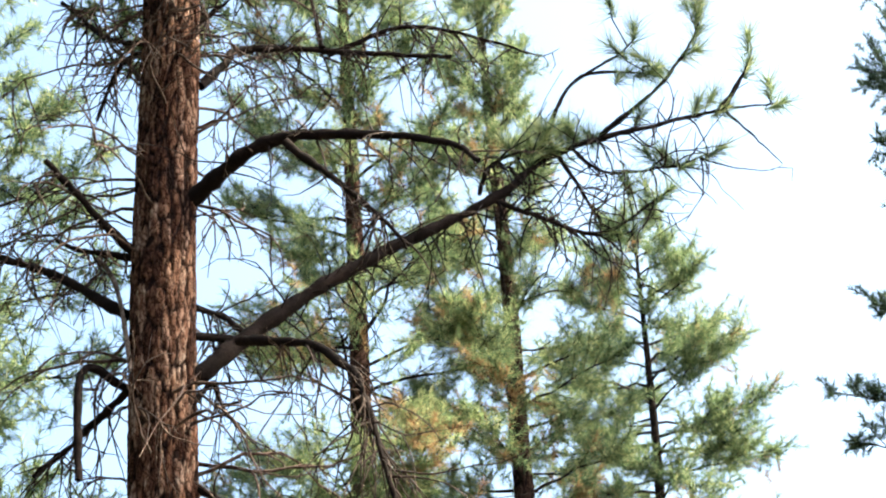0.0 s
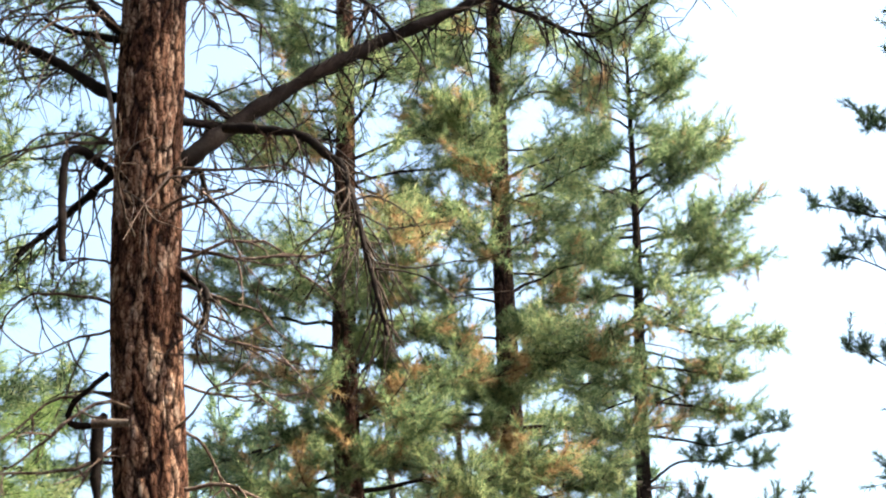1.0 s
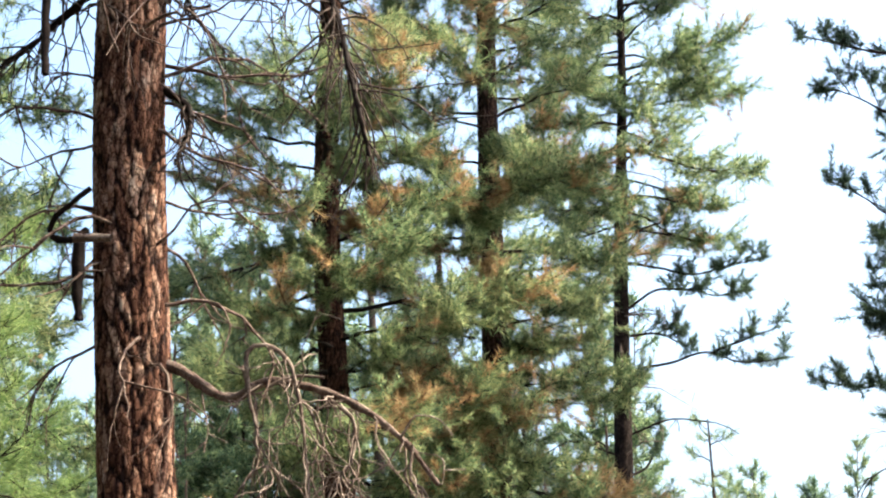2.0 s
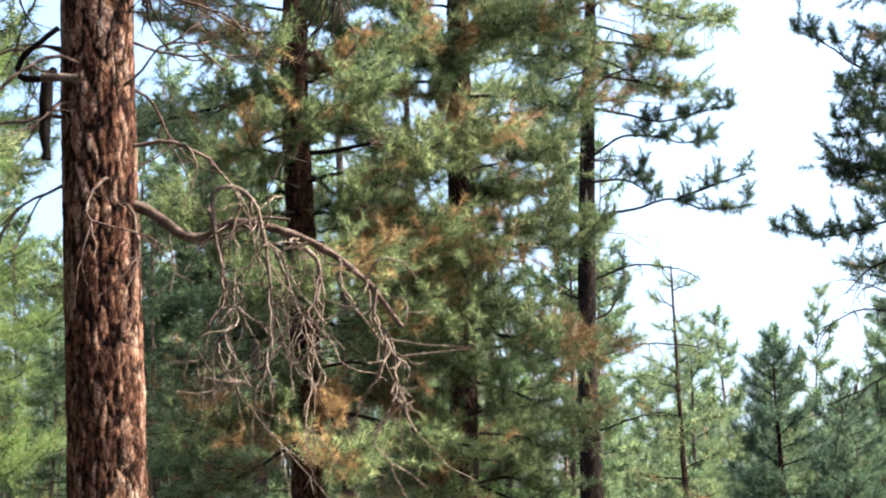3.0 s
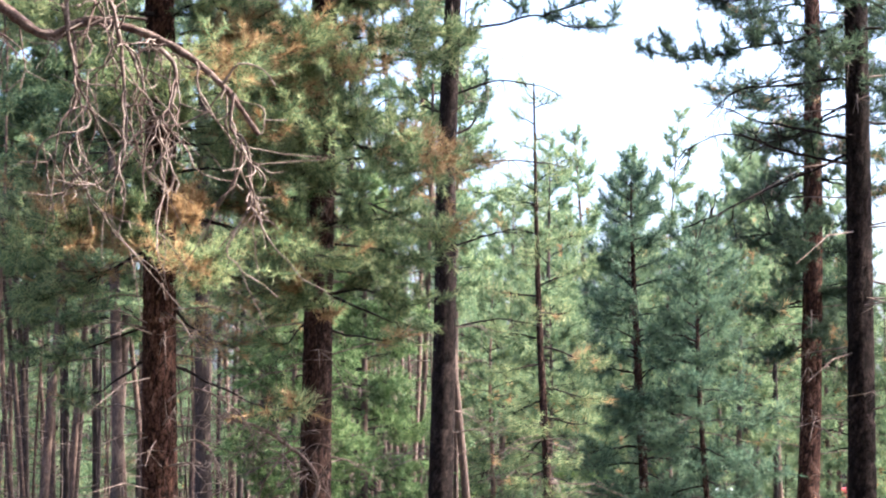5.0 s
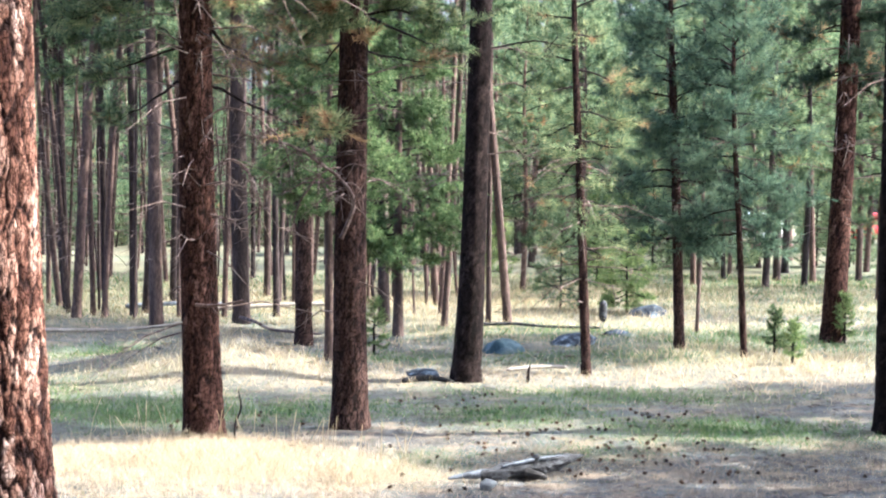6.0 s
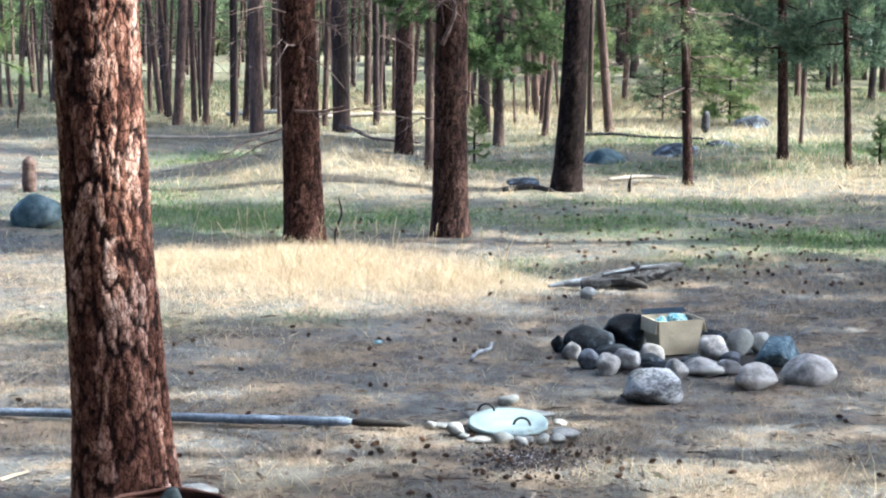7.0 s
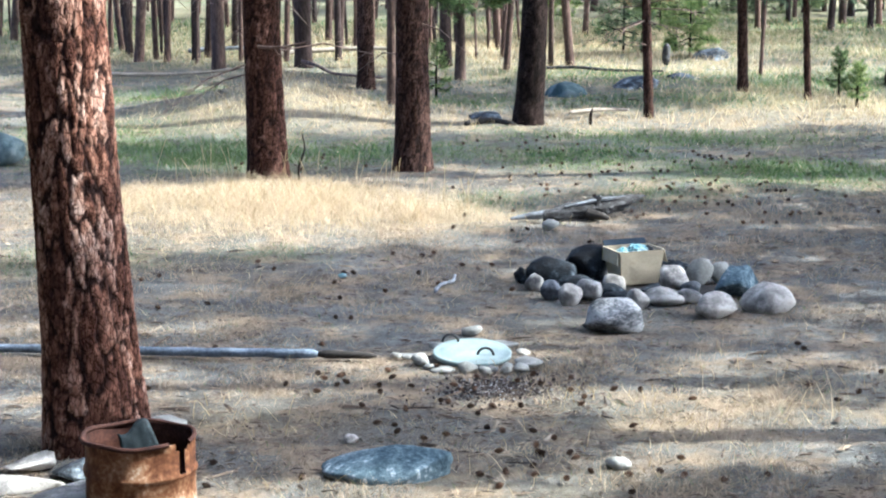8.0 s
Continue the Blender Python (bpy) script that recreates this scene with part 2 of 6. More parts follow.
def grain(x, y, rng, wide):
    """Soft random values between 0 and 1 over a grid that closes round the trunk."""
    tall = int(y.max() - y.min()) + 4
    g = rng.uniform(0, 1, (tall, wide))
    y = y - y.min()
    ix, iy = np.floor(x).astype(int), np.floor(y).astype(int)
    fx, fy = x - ix, y - iy
    fx, fy = fx * fx * (3 - 2 * fx), fy * fy * (3 - 2 * fy)
    a, b = g[iy, ix % wide], g[iy, (ix + 1) % wide]
    c, d = g[iy + 1, ix % wide], g[iy + 1, (ix + 1) % wide]
    return (a * (1 - fx) + b * fx) * (1 - fy) + (c * (1 - fx) + d * fx) * fy


def plated_trunk(path, radii, du, dv, plate, depth, seed):
    """A trunk with raised bark plates and furrows. path: rows of x, y, z going up."""
    rng = np.random.default_rng(seed)
    line = smooth_line(path, dv)
    z = line[:, 2]
    rad = np.interp(z, [p[0] for p in radii], [p[1] for p in radii])
    r0 = float(rad[: len(rad) // 2].mean())
    nu = int(2 * np.pi * r0 / du)
    u = np.arange(nu) / nu * 2 * np.pi
    U, Z = np.meshgrid(u, z)
    cu = max(6, int(round(2 * np.pi * r0 / plate[0])))
    cv = plate[1]
    X = U / (2 * np.pi) * cu + 0.3 * np.sin(Z * 2.1 + 2 * np.sin(U * 2)) + 0.16 * np.sin(Z * 8.3 + U * 3) + 0.1 * np.sin(Z * 21 + U * 5)
    Y = (Z - z[0]) / cv + 0.3 * np.sin(U * 3 + Z * 2.0) + 0.15 * np.sin(U * 7 - Z * 5)
    rows = int(Y.max() - Y.min()) + 6
    y0 = int(np.floor(Y.min())) - 2
    jx, jy, tone = rng.uniform(0.1, 0.9, (rows, cu)), rng.uniform(0.0, 1.0, (rows, cu)), rng.uniform(0, 1, (rows, cu))
    ix, iy = np.floor(X).astype(int), np.floor(Y).astype(int)
    f1, f2, tn = np.full(X.shape, 9.0), np.full(X.shape, 9.0), np.zeros(X.shape)
    for a in (-1, 0, 1):
        for b in (-1, 0, 1):
            cx, cy = ix + a, iy + b
            k = (np.clip(cy - y0, 0, rows - 1), cx % cu)
            d = (np.abs(cx + jx[k] - X) ** 3 + np.abs((cy + jy[k] - Y) * 0.9) ** 3) ** (1 / 3)
            near = d < f1
            f2 = np.where(near, f1, np.minimum(f2, d))
            tn = np.where(near, tone[k], tn)
            f1 = np.where(near, d, f1)
    fl = grain(U / (2 * np.pi) * cu * 2, Z / 0.09, rng, cu * 2)
    fl2 = grain(U / (2 * np.pi) * cu * 4, Z / 0.035, rng, cu * 4)
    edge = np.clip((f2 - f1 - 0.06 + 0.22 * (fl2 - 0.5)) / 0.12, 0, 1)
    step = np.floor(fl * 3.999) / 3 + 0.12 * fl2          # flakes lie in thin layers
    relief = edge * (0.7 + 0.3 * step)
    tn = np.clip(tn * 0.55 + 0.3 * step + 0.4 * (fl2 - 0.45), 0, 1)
    R = rad[:, None] * (1 + 0.025 * np.sin(U * 3 + 1.0 + 0.2 * Z) + 0.015 * np.sin(U * 5 + Z)) + depth * (relief - 0.6)
    R = R + depth * 0.08 * rng.normal(0, 1, R.shape)
    V = np.stack([line[:, 0:1] + R * np.cos(U), line[:, 1:2] + R * np.sin(U), Z + 0 * R], -1).reshape(-1, 3)
    i = np.arange(len(z) - 1)[:, None] * nu + np.arange(nu)[None]
    j = np.arange(len(z) - 1)[:, None] * nu + (np.arange(nu)[None] + 1) % nu
    F = np.stack([i, j, j + nu, i + nu], -1).reshape(-1, 4)
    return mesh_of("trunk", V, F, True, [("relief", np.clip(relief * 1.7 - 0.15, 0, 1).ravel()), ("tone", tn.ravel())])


def crown(rng, path, low, top, reach, limbs, style):
    """Limbs, side branches and the places of needle tufts of one pine. path: rows of x, y, z."""
    path = np.asarray(path, float)

    def at(h):
        return np.array([np.interp(h, path[:, 2], path[:, 0]), np.interp(h, path[:, 2], path[:, 1]), h])
    lines, pos, dirs = [], [], []
    for i in range(limbs):
        k = (i + rng.uniform()) / limbs
        h = low + (top - low) * k
        if h < style.get("clear_to", 0) and math.sin(i * 2.39996) < -0.25:
            continue
        az = i * 2.39996 + rng.normal(0, 0.4)
        prof = (1 - k) ** style.get("taper", 0.55) * min(1.0, 0.55 + 2.5 * k)
        L = reach * prof * rng.uniform(0.55, 1.12) + style.get("least", 0.18)
        el = radians(style.get("low_pitch", -8) + style.get("rise", 55) * k + rng.normal(0, 9))
        n = 7
        p, pts = at(h), []
        for s in range(n):
            pts.append(p.copy())
            e = el + radians(style.get("sag", -14)) * math.sin(s / (n - 1) * math.pi) + radians(style.get("lift", 26)) * (s / (n - 1)) ** 2
            a = az + 0.12 * math.sin(s * 1.3 + i)
            p = p + L / (n - 1) * np.array([math.cos(a) * math.cos(e), math.sin(a) * math.cos(e), math.sin(e)])
        pts = np.array(pts) + np.concatenate([np.zeros((1, 3)), rng.normal(0, 0.012 * L, (n - 1, 3))])
        r0 = 0.009 + 0.011 * L
        lines.append((pts, np.linspace(r0, 0.004, n)))
        pos.append(pts[-1]), dirs.append(pts[-1] - pts[-2])
        subs, bare = int(style.get("subs", 4) + L * style.get("subs_m", 5.0)), style.get("bare", 0.28)
        if h < style.get("sparse_to", 0):
            subs, bare = subs // 3 + 1, 0.66
        for q in range(subs):
            s = bare + (0.97 - bare) * (q + rng.uniform()) / subs
            f = s * (n - 1)
            j = min(int(f), n - 2)
            start = pts[j] + (pts[j + 1] - pts[j]) * (f - j)
            fw = pts[j + 1] - pts[j]
            fw /= np.linalg.norm(fw)
            side = np.cross(fw, (0, 0, 1)) * (1 if q % 2 else -1)
            v = fw * rng.uniform(0.5, 1.0) + side * rng.uniform(0.3, 1.1) + np.array([0, 0, rng.uniform(-0.35, 0.4)])
            v /= np.linalg.norm(v)
            l = (0.14 + 0.42 * (1 - s)) * L * rng.uniform(0.5, 1.2) + 0.08
            mid = start + v * l * 0.55 + np.array([0, 0, -0.04 * l])
            end = mid + (v + np.array([0, 0, style.get("tip_up", 0.45)])) * l * 0.42
            lines.append((np.array([start, mid, end]), np.array([0.006 + 0.004 * l, 0.005, 0.003])))
            pos.append(end), dirs.append(end - mid)
            if l > 0.22:
                pos.append(mid + rng.normal(0, 0.05, 3)), dirs.append(v + np.array([0, 0, 0.4]))
            if l > 0.3:
                for _ in range(style.get("extra", 3)):
                    c = start + v * l * rng.uniform(0.35, 0.9)
                    e2 = c + rng.normal(0, 0.16, 3) + np.array([0, 0, 0.05])
                    lines.append((np.array([c, e2]), np.array([0.004, 0.003])))
                    pos.append(e2), dirs.append(e2 - c + v * 0.1)
    return lines, np.array(pos), np.array(dirs)


def pine(name, place, path, radii, low, reach, limbs, seed, label, tuft=(46, 0.19, 0.010), style=None, brown=0.05,
         bark=M_BARK_DARK, leaf=M_NEEDLE, fine=(0.03, 0.045), plate=(0.07, 0.3), group="", stubs=0):
    """A pine: path and radii of the trunk, crown from low up to the tip."""
    rng = np.random.default_rng(seed)
    tree = thing(name, place, label, "tree", group)
    top = path[-1][2]
    if fine:
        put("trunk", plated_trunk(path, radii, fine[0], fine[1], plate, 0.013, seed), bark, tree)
    else:
        line = smooth_line(path, 0.5)
        rad = np.interp(line[:, 2], [r[0] for r in radii], [r[1] for r in radii])
        put("trunk", mesh_of("trunk", *tubes([(line, rad)], 9)), bark, tree)
    lines, pos, dirs = crown(rng, path, low, top, reach, limbs, style or {})
    bare = []
    for _ in range(stubs):      # dead bare branches under the crown
        h, az = 0.8 + (low + 1.5 - 0.8) * rng.uniform() ** 0.6, rng.uniform(0, 6.28)
        p = np.array([np.interp(h, [q[2] for q in path], [q[0] for q in path]), np.interp(h, [q[2] for q in path], [q[1] for q in path]), h])
        v = np.array([math.cos(az), math.sin(az), rng.uniform(-0.3, 0.3)])
        l = rng.uniform(0.3, 1.1) * (1.35 if stubs > 20 else 1)
        pts = [p, p + v * l * 0.5, p + v * l + np.array([0, 0, -0.18 * l])]
        bare.append((np.array(pts), np.array([0.012, 0.008, 0.003])))
        for _ in range(4):
            a = p + v * l * rng.uniform(0.4, 1.0)
            bare.append((np.array([a, a + rng.normal(0, 0.13, 3) + np.array([0, 0, -0.08])]), np.array([0.005, 0.002])))
    if bare:
        put("dead_brushwood", mesh_of("dead_brushwood", *tubes(bare, 4)), M_DEAD, tree, "thin bare dead branches", "stuff")
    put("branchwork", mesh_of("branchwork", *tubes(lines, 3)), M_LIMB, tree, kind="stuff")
    dead = rng.uniform(0, 1, len(pos)) < brown * (1 + 2 * np.sin(pos[:, 2] * 1.7 + pos[:, 0] * 2)) * np.clip(2.2 - 2.2 * (pos[:, 2] - low) / (top - low), 0.3, 2)
    put("needles", mesh_of("needles", *needles(pos[~dead], dirs[~dead], rng, *tuft), False), leaf, tree, kind="stuff")
    if dead.sum() > 3:
        put("dead_needles", mesh_of("dead_needles", *needles(pos[dead], dirs[dead], rng, *tuft), False), M_BROWN, tree, "orange-brown dead needles", "stuff")
    return tree


# ---- ground ----
def lumps(x, y):
    """Height of the ground."""
    h = 0.035 * np.sin(x * 0.9 + 0.5 * y) + 0.03 * np.sin(x * 0.37 - y * 0.61 + 1.0) + 0.012 * np.sin(x * 3.1 + y * 1.3) + 0.01 * np.sin(y * 3.7 - x * 1.9)
    h = h * np.clip((y - 16) / 14, 0.15, 1.0)
    for cx, cy, sx, sy, a in ((-2.2, 30.0, 1.0, 1.5, 0.42), (-3.4, 30.8, 1.2, 1.6, 0.22), (-1.75, 21.4, 1.6, 1.4, 0.08), (-0.35, 23.9, 0.7, 0.8, 0.06), (-1.93, 22.85, 0.7, 0.8, 0.07), (0.3, 13.2, 0.7, 0.6, 0.03)):
        h = h + a * np.exp(-((x - cx) / sx) ** 2 - ((y - cy) / sy) ** 2)
    far = np.clip((np.hypot(x, y) - 60) / 300, 0, 1)
    fall = 0.035 * 6 * np.logaddexp(0, (y - 60) / 6)        # beyond the clearing the ground slopes down
    return h * (1 - far) - 0.01 - fall


def grow(lo, hi, step, out):
    inner = np.arange(lo, hi, step)
    a = lo - np.cumsum(step * 1.28 ** np.arange(1, out))[::-1]
    b = inner[-1] + np.cumsum(step * 1.28 ** np.arange(1, out))
    return np.concatenate([a, inner, b])


gx, gy = grow(-9, 11, 0.11, 36), grow(9.5, 46, 0.11, 36)
GX, GY = np.meshgrid(gx, gy)
rng = np.random.default_rng(5)
GZ = lumps(GX, GY) + rng.normal(0, 0.006, GX.shape) * (np.hypot(GX, GY) < 60)


def patch(x, y, spots):
    m = np.zeros(np.shape(x))
    for cx, cy, sx, sy, a in spots:
        m = np.maximum(m, a * np.exp(-((x - cx) / sx) ** 2 - ((y - cy) / sy) ** 2))
    return m


STRAW_SPOTS = ((-1.7, 21.0, 1.5, 1.5, 1.0), (-0.3, 20.5, 0.9, 0.7, 0.9), (-3.2, 21.2, 0.8, 1.2, 0.9), (-2.0, 29.2, 3.0, 1.8, 0.6), (3.2, 29.4, 3.5, 1.6, 0.4), (6.0, 31.0, 3.0, 3.0, 0.6),
               (1.4, 12.4, 0.9, 0.9, 0.3), (2.3, 12.9, 0.9, 1.0, 0.3), (-1.2, 12.4, 0.8, 0.5, 0.25), (0.3, 11.0, 1.6, 0.5, 0.25), (3.0, 44.0, 9.0, 9.0, 0.6), (-4.0, 44.0, 8.0, 7.0, 0.5))
GREEN_SPOTS = ((-3.0, 25.6, 2.2, 1.7, 1.0), (-0.8, 25.8, 1.6, 1.1, 0.9), (1.6, 25.2, 1.3, 1.2, 0.9), (4.0, 23.6, 1.8, 1.3, 1.0), (3.0, 27.2, 2.5, 1.0, 0.8), (6.5, 35.0, 3.5, 3.5, 0.7), (3.0, 36.5, 3.0, 2.5, 0.6), (3.5, 31.8, 2.5, 1.2, 0.7), (-4.2, 33.0, 2.0, 1.5, 0.7), (0.2, 32.0, 1.5, 1.5, 0.6), (8.0, 50.0, 12.0, 12.0, 0.55), (-6.0, 52.0, 14.0, 14.0, 0.5), (0.5, 21.1, 0.7, 0.6, 0.5), (2.2, 22.0, 0.9, 0.7, 0.6), (-3.4, 18.0, 1.0, 0.8, 0.5), (0.6, 21.8, 0.6, 0.5, 0.6), (-1.6, 18.3, 0.5, 0.4, 0.5), (-4.5, 27.0, 1.5, 3.0, 0.6))
straw, green = patch(GX, GY, STRAW_SPOTS), patch(GX, GY, GREEN_SPOTS)
beyond = np.clip((GY - 33) / 12, 0, 1) * (0.6 + 0.4 * np.sin(GX * 0.5 + 2 * np.sin(GY * 0.31)))     # grass covers the far side of the clearing
straw, green = np.maximum(straw, 0.95 * beyond), np.maximum(green, np.clip((GY - 33) / 12, 0, 1) * 0.75 - 0.5 * beyond)
ny, nx = GX.shape
i = (np.arange(ny - 1)[:, None] * nx + np.arange(nx - 1)[None]).ravel()
ground_me = mesh_of("ground", np.stack([GX, GY, GZ], -1).reshape(-1, 3), np.stack([i, i + 1, i + nx + 1, i + nx], -1), True, [("straw", straw.ravel()), ("green", green.ravel())])


def ground_material():
    m, n, l, b = shader("forest_floor", 0.95)
    big, mid, fine = noise_tex(n, l, 0.55, 5, 0.65), noise_tex(n, l, 5.0, 6, 0.7), noise_tex(n, l, 60, 4, 0.75)
    dirt = ramp(n, [(0.25, (0.05, 0.055, 0.059)), (0.5, (0.112, 0.12, 0.126)), (0.75, (0.21, 0.215, 0.215))])
    litter = ramp(n, [(0.3, (0.034, 0.032, 0.03)), (0.55, (0.108, 0.1, 0.088)), (0.8, (0.27, 0.235, 0.185))])
    l.new(mid.outputs[0], dirt.inputs[0])
    l.new(fine.outputs[0], litter.inputs[0])
    k = ramp(n, [(0.42, (0, 0, 0)), (0.6, (1, 1, 1))])
    l.new(big.outputs[0], k.inputs[0])
    col = mixed(n, l, k.outputs[0], dirt.outputs[0], litter.outputs[0])
    col = mixed(n, l, 0.4, col, litter.outputs[0])
    th = noise_tex(n, l, 1.6, 8, 0.7)
    tr = ramp(n, [(0.47, (0, 0, 0)), (0.6, (0.7, 0.7, 0.7))])
    l.new(th.outputs[0], tr.inputs[0])
    col = mixed(n, l, tr.outputs[0], col, (0.25, 0.185, 0.124))
    dk = noise_tex(n, l, 2.7, 7, 0.75)
    dr = ramp(n, [(0.36, (0.62, 0.62, 0.62)), (0.5, (1, 1, 1))])
    l.new(dk.outputs[0], dr.inputs[0])
    col = mixed(n, l, 1.0, col, dr.outputs[0], "MULTIPLY")
    for key, tone in (("straw", (0.27, 0.225, 0.135)), ("green", (0.082, 0.118, 0.045))):
        a = n.new("ShaderNodeAttribute")
        a.attribute_name = key
        mul = n.new("ShaderNodeMath")
        mul.operation = "MULTIPLY"
        l.new(a.outputs["Fac"], mul.inputs[0])
        rr = ramp(n, [(0.3, (0, 0, 0)), (0.6, (1, 1, 1))])
        l.new(mid.outputs[0], rr.inputs[0])
        l.new(rr.outputs[0], mul.inputs[1])
        col = mixed(n, l, mul.outputs[0], col, tone)
    l.new(col, b.inputs["Base Color"])
    s = n.new("ShaderNodeMath")
    s.operation = "ADD"
    l.new(mid.outputs[0], s.inputs[0])
    l.new(fine.outputs[0], s.inputs[1])
    bumped(n, l, b, s.outputs[0], 0.7, 0.03)
    return m


ground = put("ground", ground_me, ground_material())
tagged(ground, "bare forest floor with needle litter and dry grass patches", "ground", kind="structure")


def blades(x, y, rng, height, width, lean):
    n = len(x)
    base = np.stack([x, y, lumps(x, y) - 0.01], 1)
    a = rng.uniform(0, 2 * np.pi, n)
    side = np.stack([np.cos(a), np.sin(a), 0 * a], 1) * (width / 2)[:, None]
    tip = base + np.stack([rng.normal(0, 1, n) * lean * height, rng.normal(0, 1, n) * lean * height, height], 1)
    mid = base * 0.5 + tip * 0.5 + np.array([0, 0, 1]) * (0.12 * height)[:, None]
    V = np.stack([base - side, base + side, mid + side * 0.6, mid - side * 0.6, tip], 1).reshape(-1, 3)
    k = np.arange(n)[:, None] * 5
    return V, np.concatenate([k + np.array([[0, 1, 2]]), k + np.array([[0, 2, 3]]), k + np.array([[3, 2, 4]])])


def grass(name, spots, tries, height, material, label, seed, span=(9.8, 44, 0.8), thick=0.0002):
    rng = np.random.default_rng(seed)
    y = span[0] + span[1] * rng.uniform(0, 1, tries) ** span[2]
    x = rng.uniform(-0.27, 0.27, tries) * (y + 2)
    m = patch(x, y, spots)
    clump = 0.5 + 0.5 * np.sin(x * 5 + 2 * np.sin(y * 3)) * np.sin(y * 4 + 2 * np.sin(x * 2.3))
    keep = rng.uniform(0, 1, tries) < (m ** 1.5 + 0.02) * (0.35 + 0.65 * clump)
    x, y, m = x[keep], y[keep], m[keep]
    h = height * rng.uniform(0.4, 1.2, len(x)) * (0.35 + 0.65 * m)
    V, F = blades(x, y, rng, h, 0.003 + thick * y, 0.75)
    put(name, mesh_of(name, V, F, False), material, kind="stuff")
    tagged(bpy.data.objects[name], label, "grass", kind="stuff")


grass("dry_grass", STRAW_SPOTS, 330000, 0.26, M_STRAW, "dry straw-coloured grass in tufts on the forest floor", 11)
grass("tall_dry_grass", STRAW_SPOTS[:3], 470000, 0.155, M_PALESTRAW, "thick pale straw-coloured grass in a sunny patch", 13, (18.4, 5.2, 1.0), 0.00002)
grass("green_grass", GREEN_SPOTS, 420000, 0.14, M_GREENGRASS, "short green and yellowing grass in the shade", 12)


def thatch(tries, seed):
    """Short fine dry grass in uneven patches over the camp's floor."""
    rng = np.random.default_rng(seed)
    y = 9.8 + 13 * rng.uniform(0, 1, tries) ** 1.1
    x = rng.uniform(-0.27, 0.27, tries) * (y + 2)
    m = 0.5 + 0.5 * np.sin(x * 1.9 + 1.5 * np.sin(y * 1.6)) * np.sin(y * 2.3 + 1.7 * np.sin(x * 1.3)) + 0.3 * np.sin(x * 6 + y * 5) * np.sin(y * 7 - x * 3)
    ring = np.hypot((x - 1.5) / 1.2, (y - 16.4) / 1.1)
    keep = rng.uniform(0, 1, tries) < np.clip(m, 0.03, 1) ** 1.6 * np.clip(ring - 0.7, 0.0, 1.0)
    x, y, m = x[keep], y[keep], np.clip(m[keep], 0.1, 1)
    V, F = blades(x, y, rng, rng.uniform(0.02, 0.075, len(x)) * (0.5 + 0.6 * m), 0.0025 + 0.0001 * y, 0.9)
    tagged(put("short_dry_grass", mesh_of("short_dry_grass", V, F, False), M_THATCH), "short withered grass and needles on the camp floor", "grass", kind="stuff")


thatch(190000, 16)


def litter(name, tries, size, material, label, seed):
    """Needles, bark chips and twigs strewn flat over the floor."""
    rng = np.random.default_rng(seed)
    y = 9.8 + 26 * rng.uniform(0, 1, tries) ** 1.2
    x = rng.uniform(-0.27, 0.27, tries) * (y + 2)
    clump = 0.5 + 0.5 * np.sin(x * 1.7 + 2 * np.sin(y * 0.9)) * np.sin(y * 1.3 + 2 * np.sin(x * 0.8))
    keep = rng.uniform(0, 1, tries) < 0.25 + 0.75 * clump
    x, y = x[keep], y[keep]
    n = len(x)
    a, l, w = rng.uniform(0, 6.28, n), size * rng.uniform(0.3, 1.3, n), size * rng.uniform(0.06, 0.22, n)
    c = np.stack([x, y, lumps(x, y) + 0.012], 1)
    d = np.stack([np.cos(a), np.sin(a), rng.normal(0, 0.12, n)], 1) * (l / 2)[:, None]
    s = np.stack([-np.sin(a), np.cos(a), rng.normal(0, 0.3, n)], 1) * (w / 2)[:, None]
    up = np.array([0, 0, 1.0]) * (0.4 * w)[:, None]
    V = np.stack([c - d - s, c + d - s * 0.5, c + d + s * 0.6, c - d + s, c + up], 1).reshape(-1, 3)
    k = np.arange(n)[:, None] * 5
    F = np.concatenate([k + np.array([[0, 1, 4]]), k + np.array([[1, 2, 4]]), k + np.array([[2, 3, 4]]), k + np.array([[3, 0, 4]])])
    tagged(put(name, mesh_of(name, V, F, False), material), label, "litter", kind="stuff")


M_CHIPS = leafy("bark_chips", [(0.0, (0.03, 0.023, 0.019)), (0.5, (0.10, 0.075, 0.058)), (0.85, (0.19, 0.15, 0.11)), (1.0, (0.28, 0.24, 0.19))], 0.0, 0.9)
litter("needle_litter", 70000, 0.055, M_CHIPS, "fallen needles and bark chips strewn over the dirt", 14)
litter("bark_pieces", 5000, 0.1, M_CHIPS, "dark bark pieces and cone scales on the dirt", 18)
litter("twig_litter", 900, 0.17, M_CHIPS, "small broken twigs and bark pieces on the dirt", 15)

# ---- the large pine beside the rusty drum ----
near_pine = thing("ponderosa_pine", (0, 0, 0), "large pine with orange plated bark and dead lower branches", "tree")
NEAR_PATH = [(-2.03, 11.87, -0.1), (-2.08, 11.88, 0.8), (-2.16, 11.9, 2.5), (-2.2, 11.9, 4.5), (-2.24, 11.9, 7.0), (-2.17, 11.9, 8.8), (-2.02, 11.9, 11.0), (-1.95, 11.9, 14.0), (-1.9, 11.9, 22.0)]
NEAR_RADII = [(-0.1, 0.34), (0.2, 0.305), (0.6, 0.275), (1.5, 0.25), (3.0, 0.232), (5.0, 0.222), (7.5, 0.21), (9.0, 0.198), (11.0, 0.182), (14.0, 0.15), (22.0, 0.02)]
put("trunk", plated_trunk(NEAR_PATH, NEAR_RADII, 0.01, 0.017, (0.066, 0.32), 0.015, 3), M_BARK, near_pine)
BOUGH_LINES = []


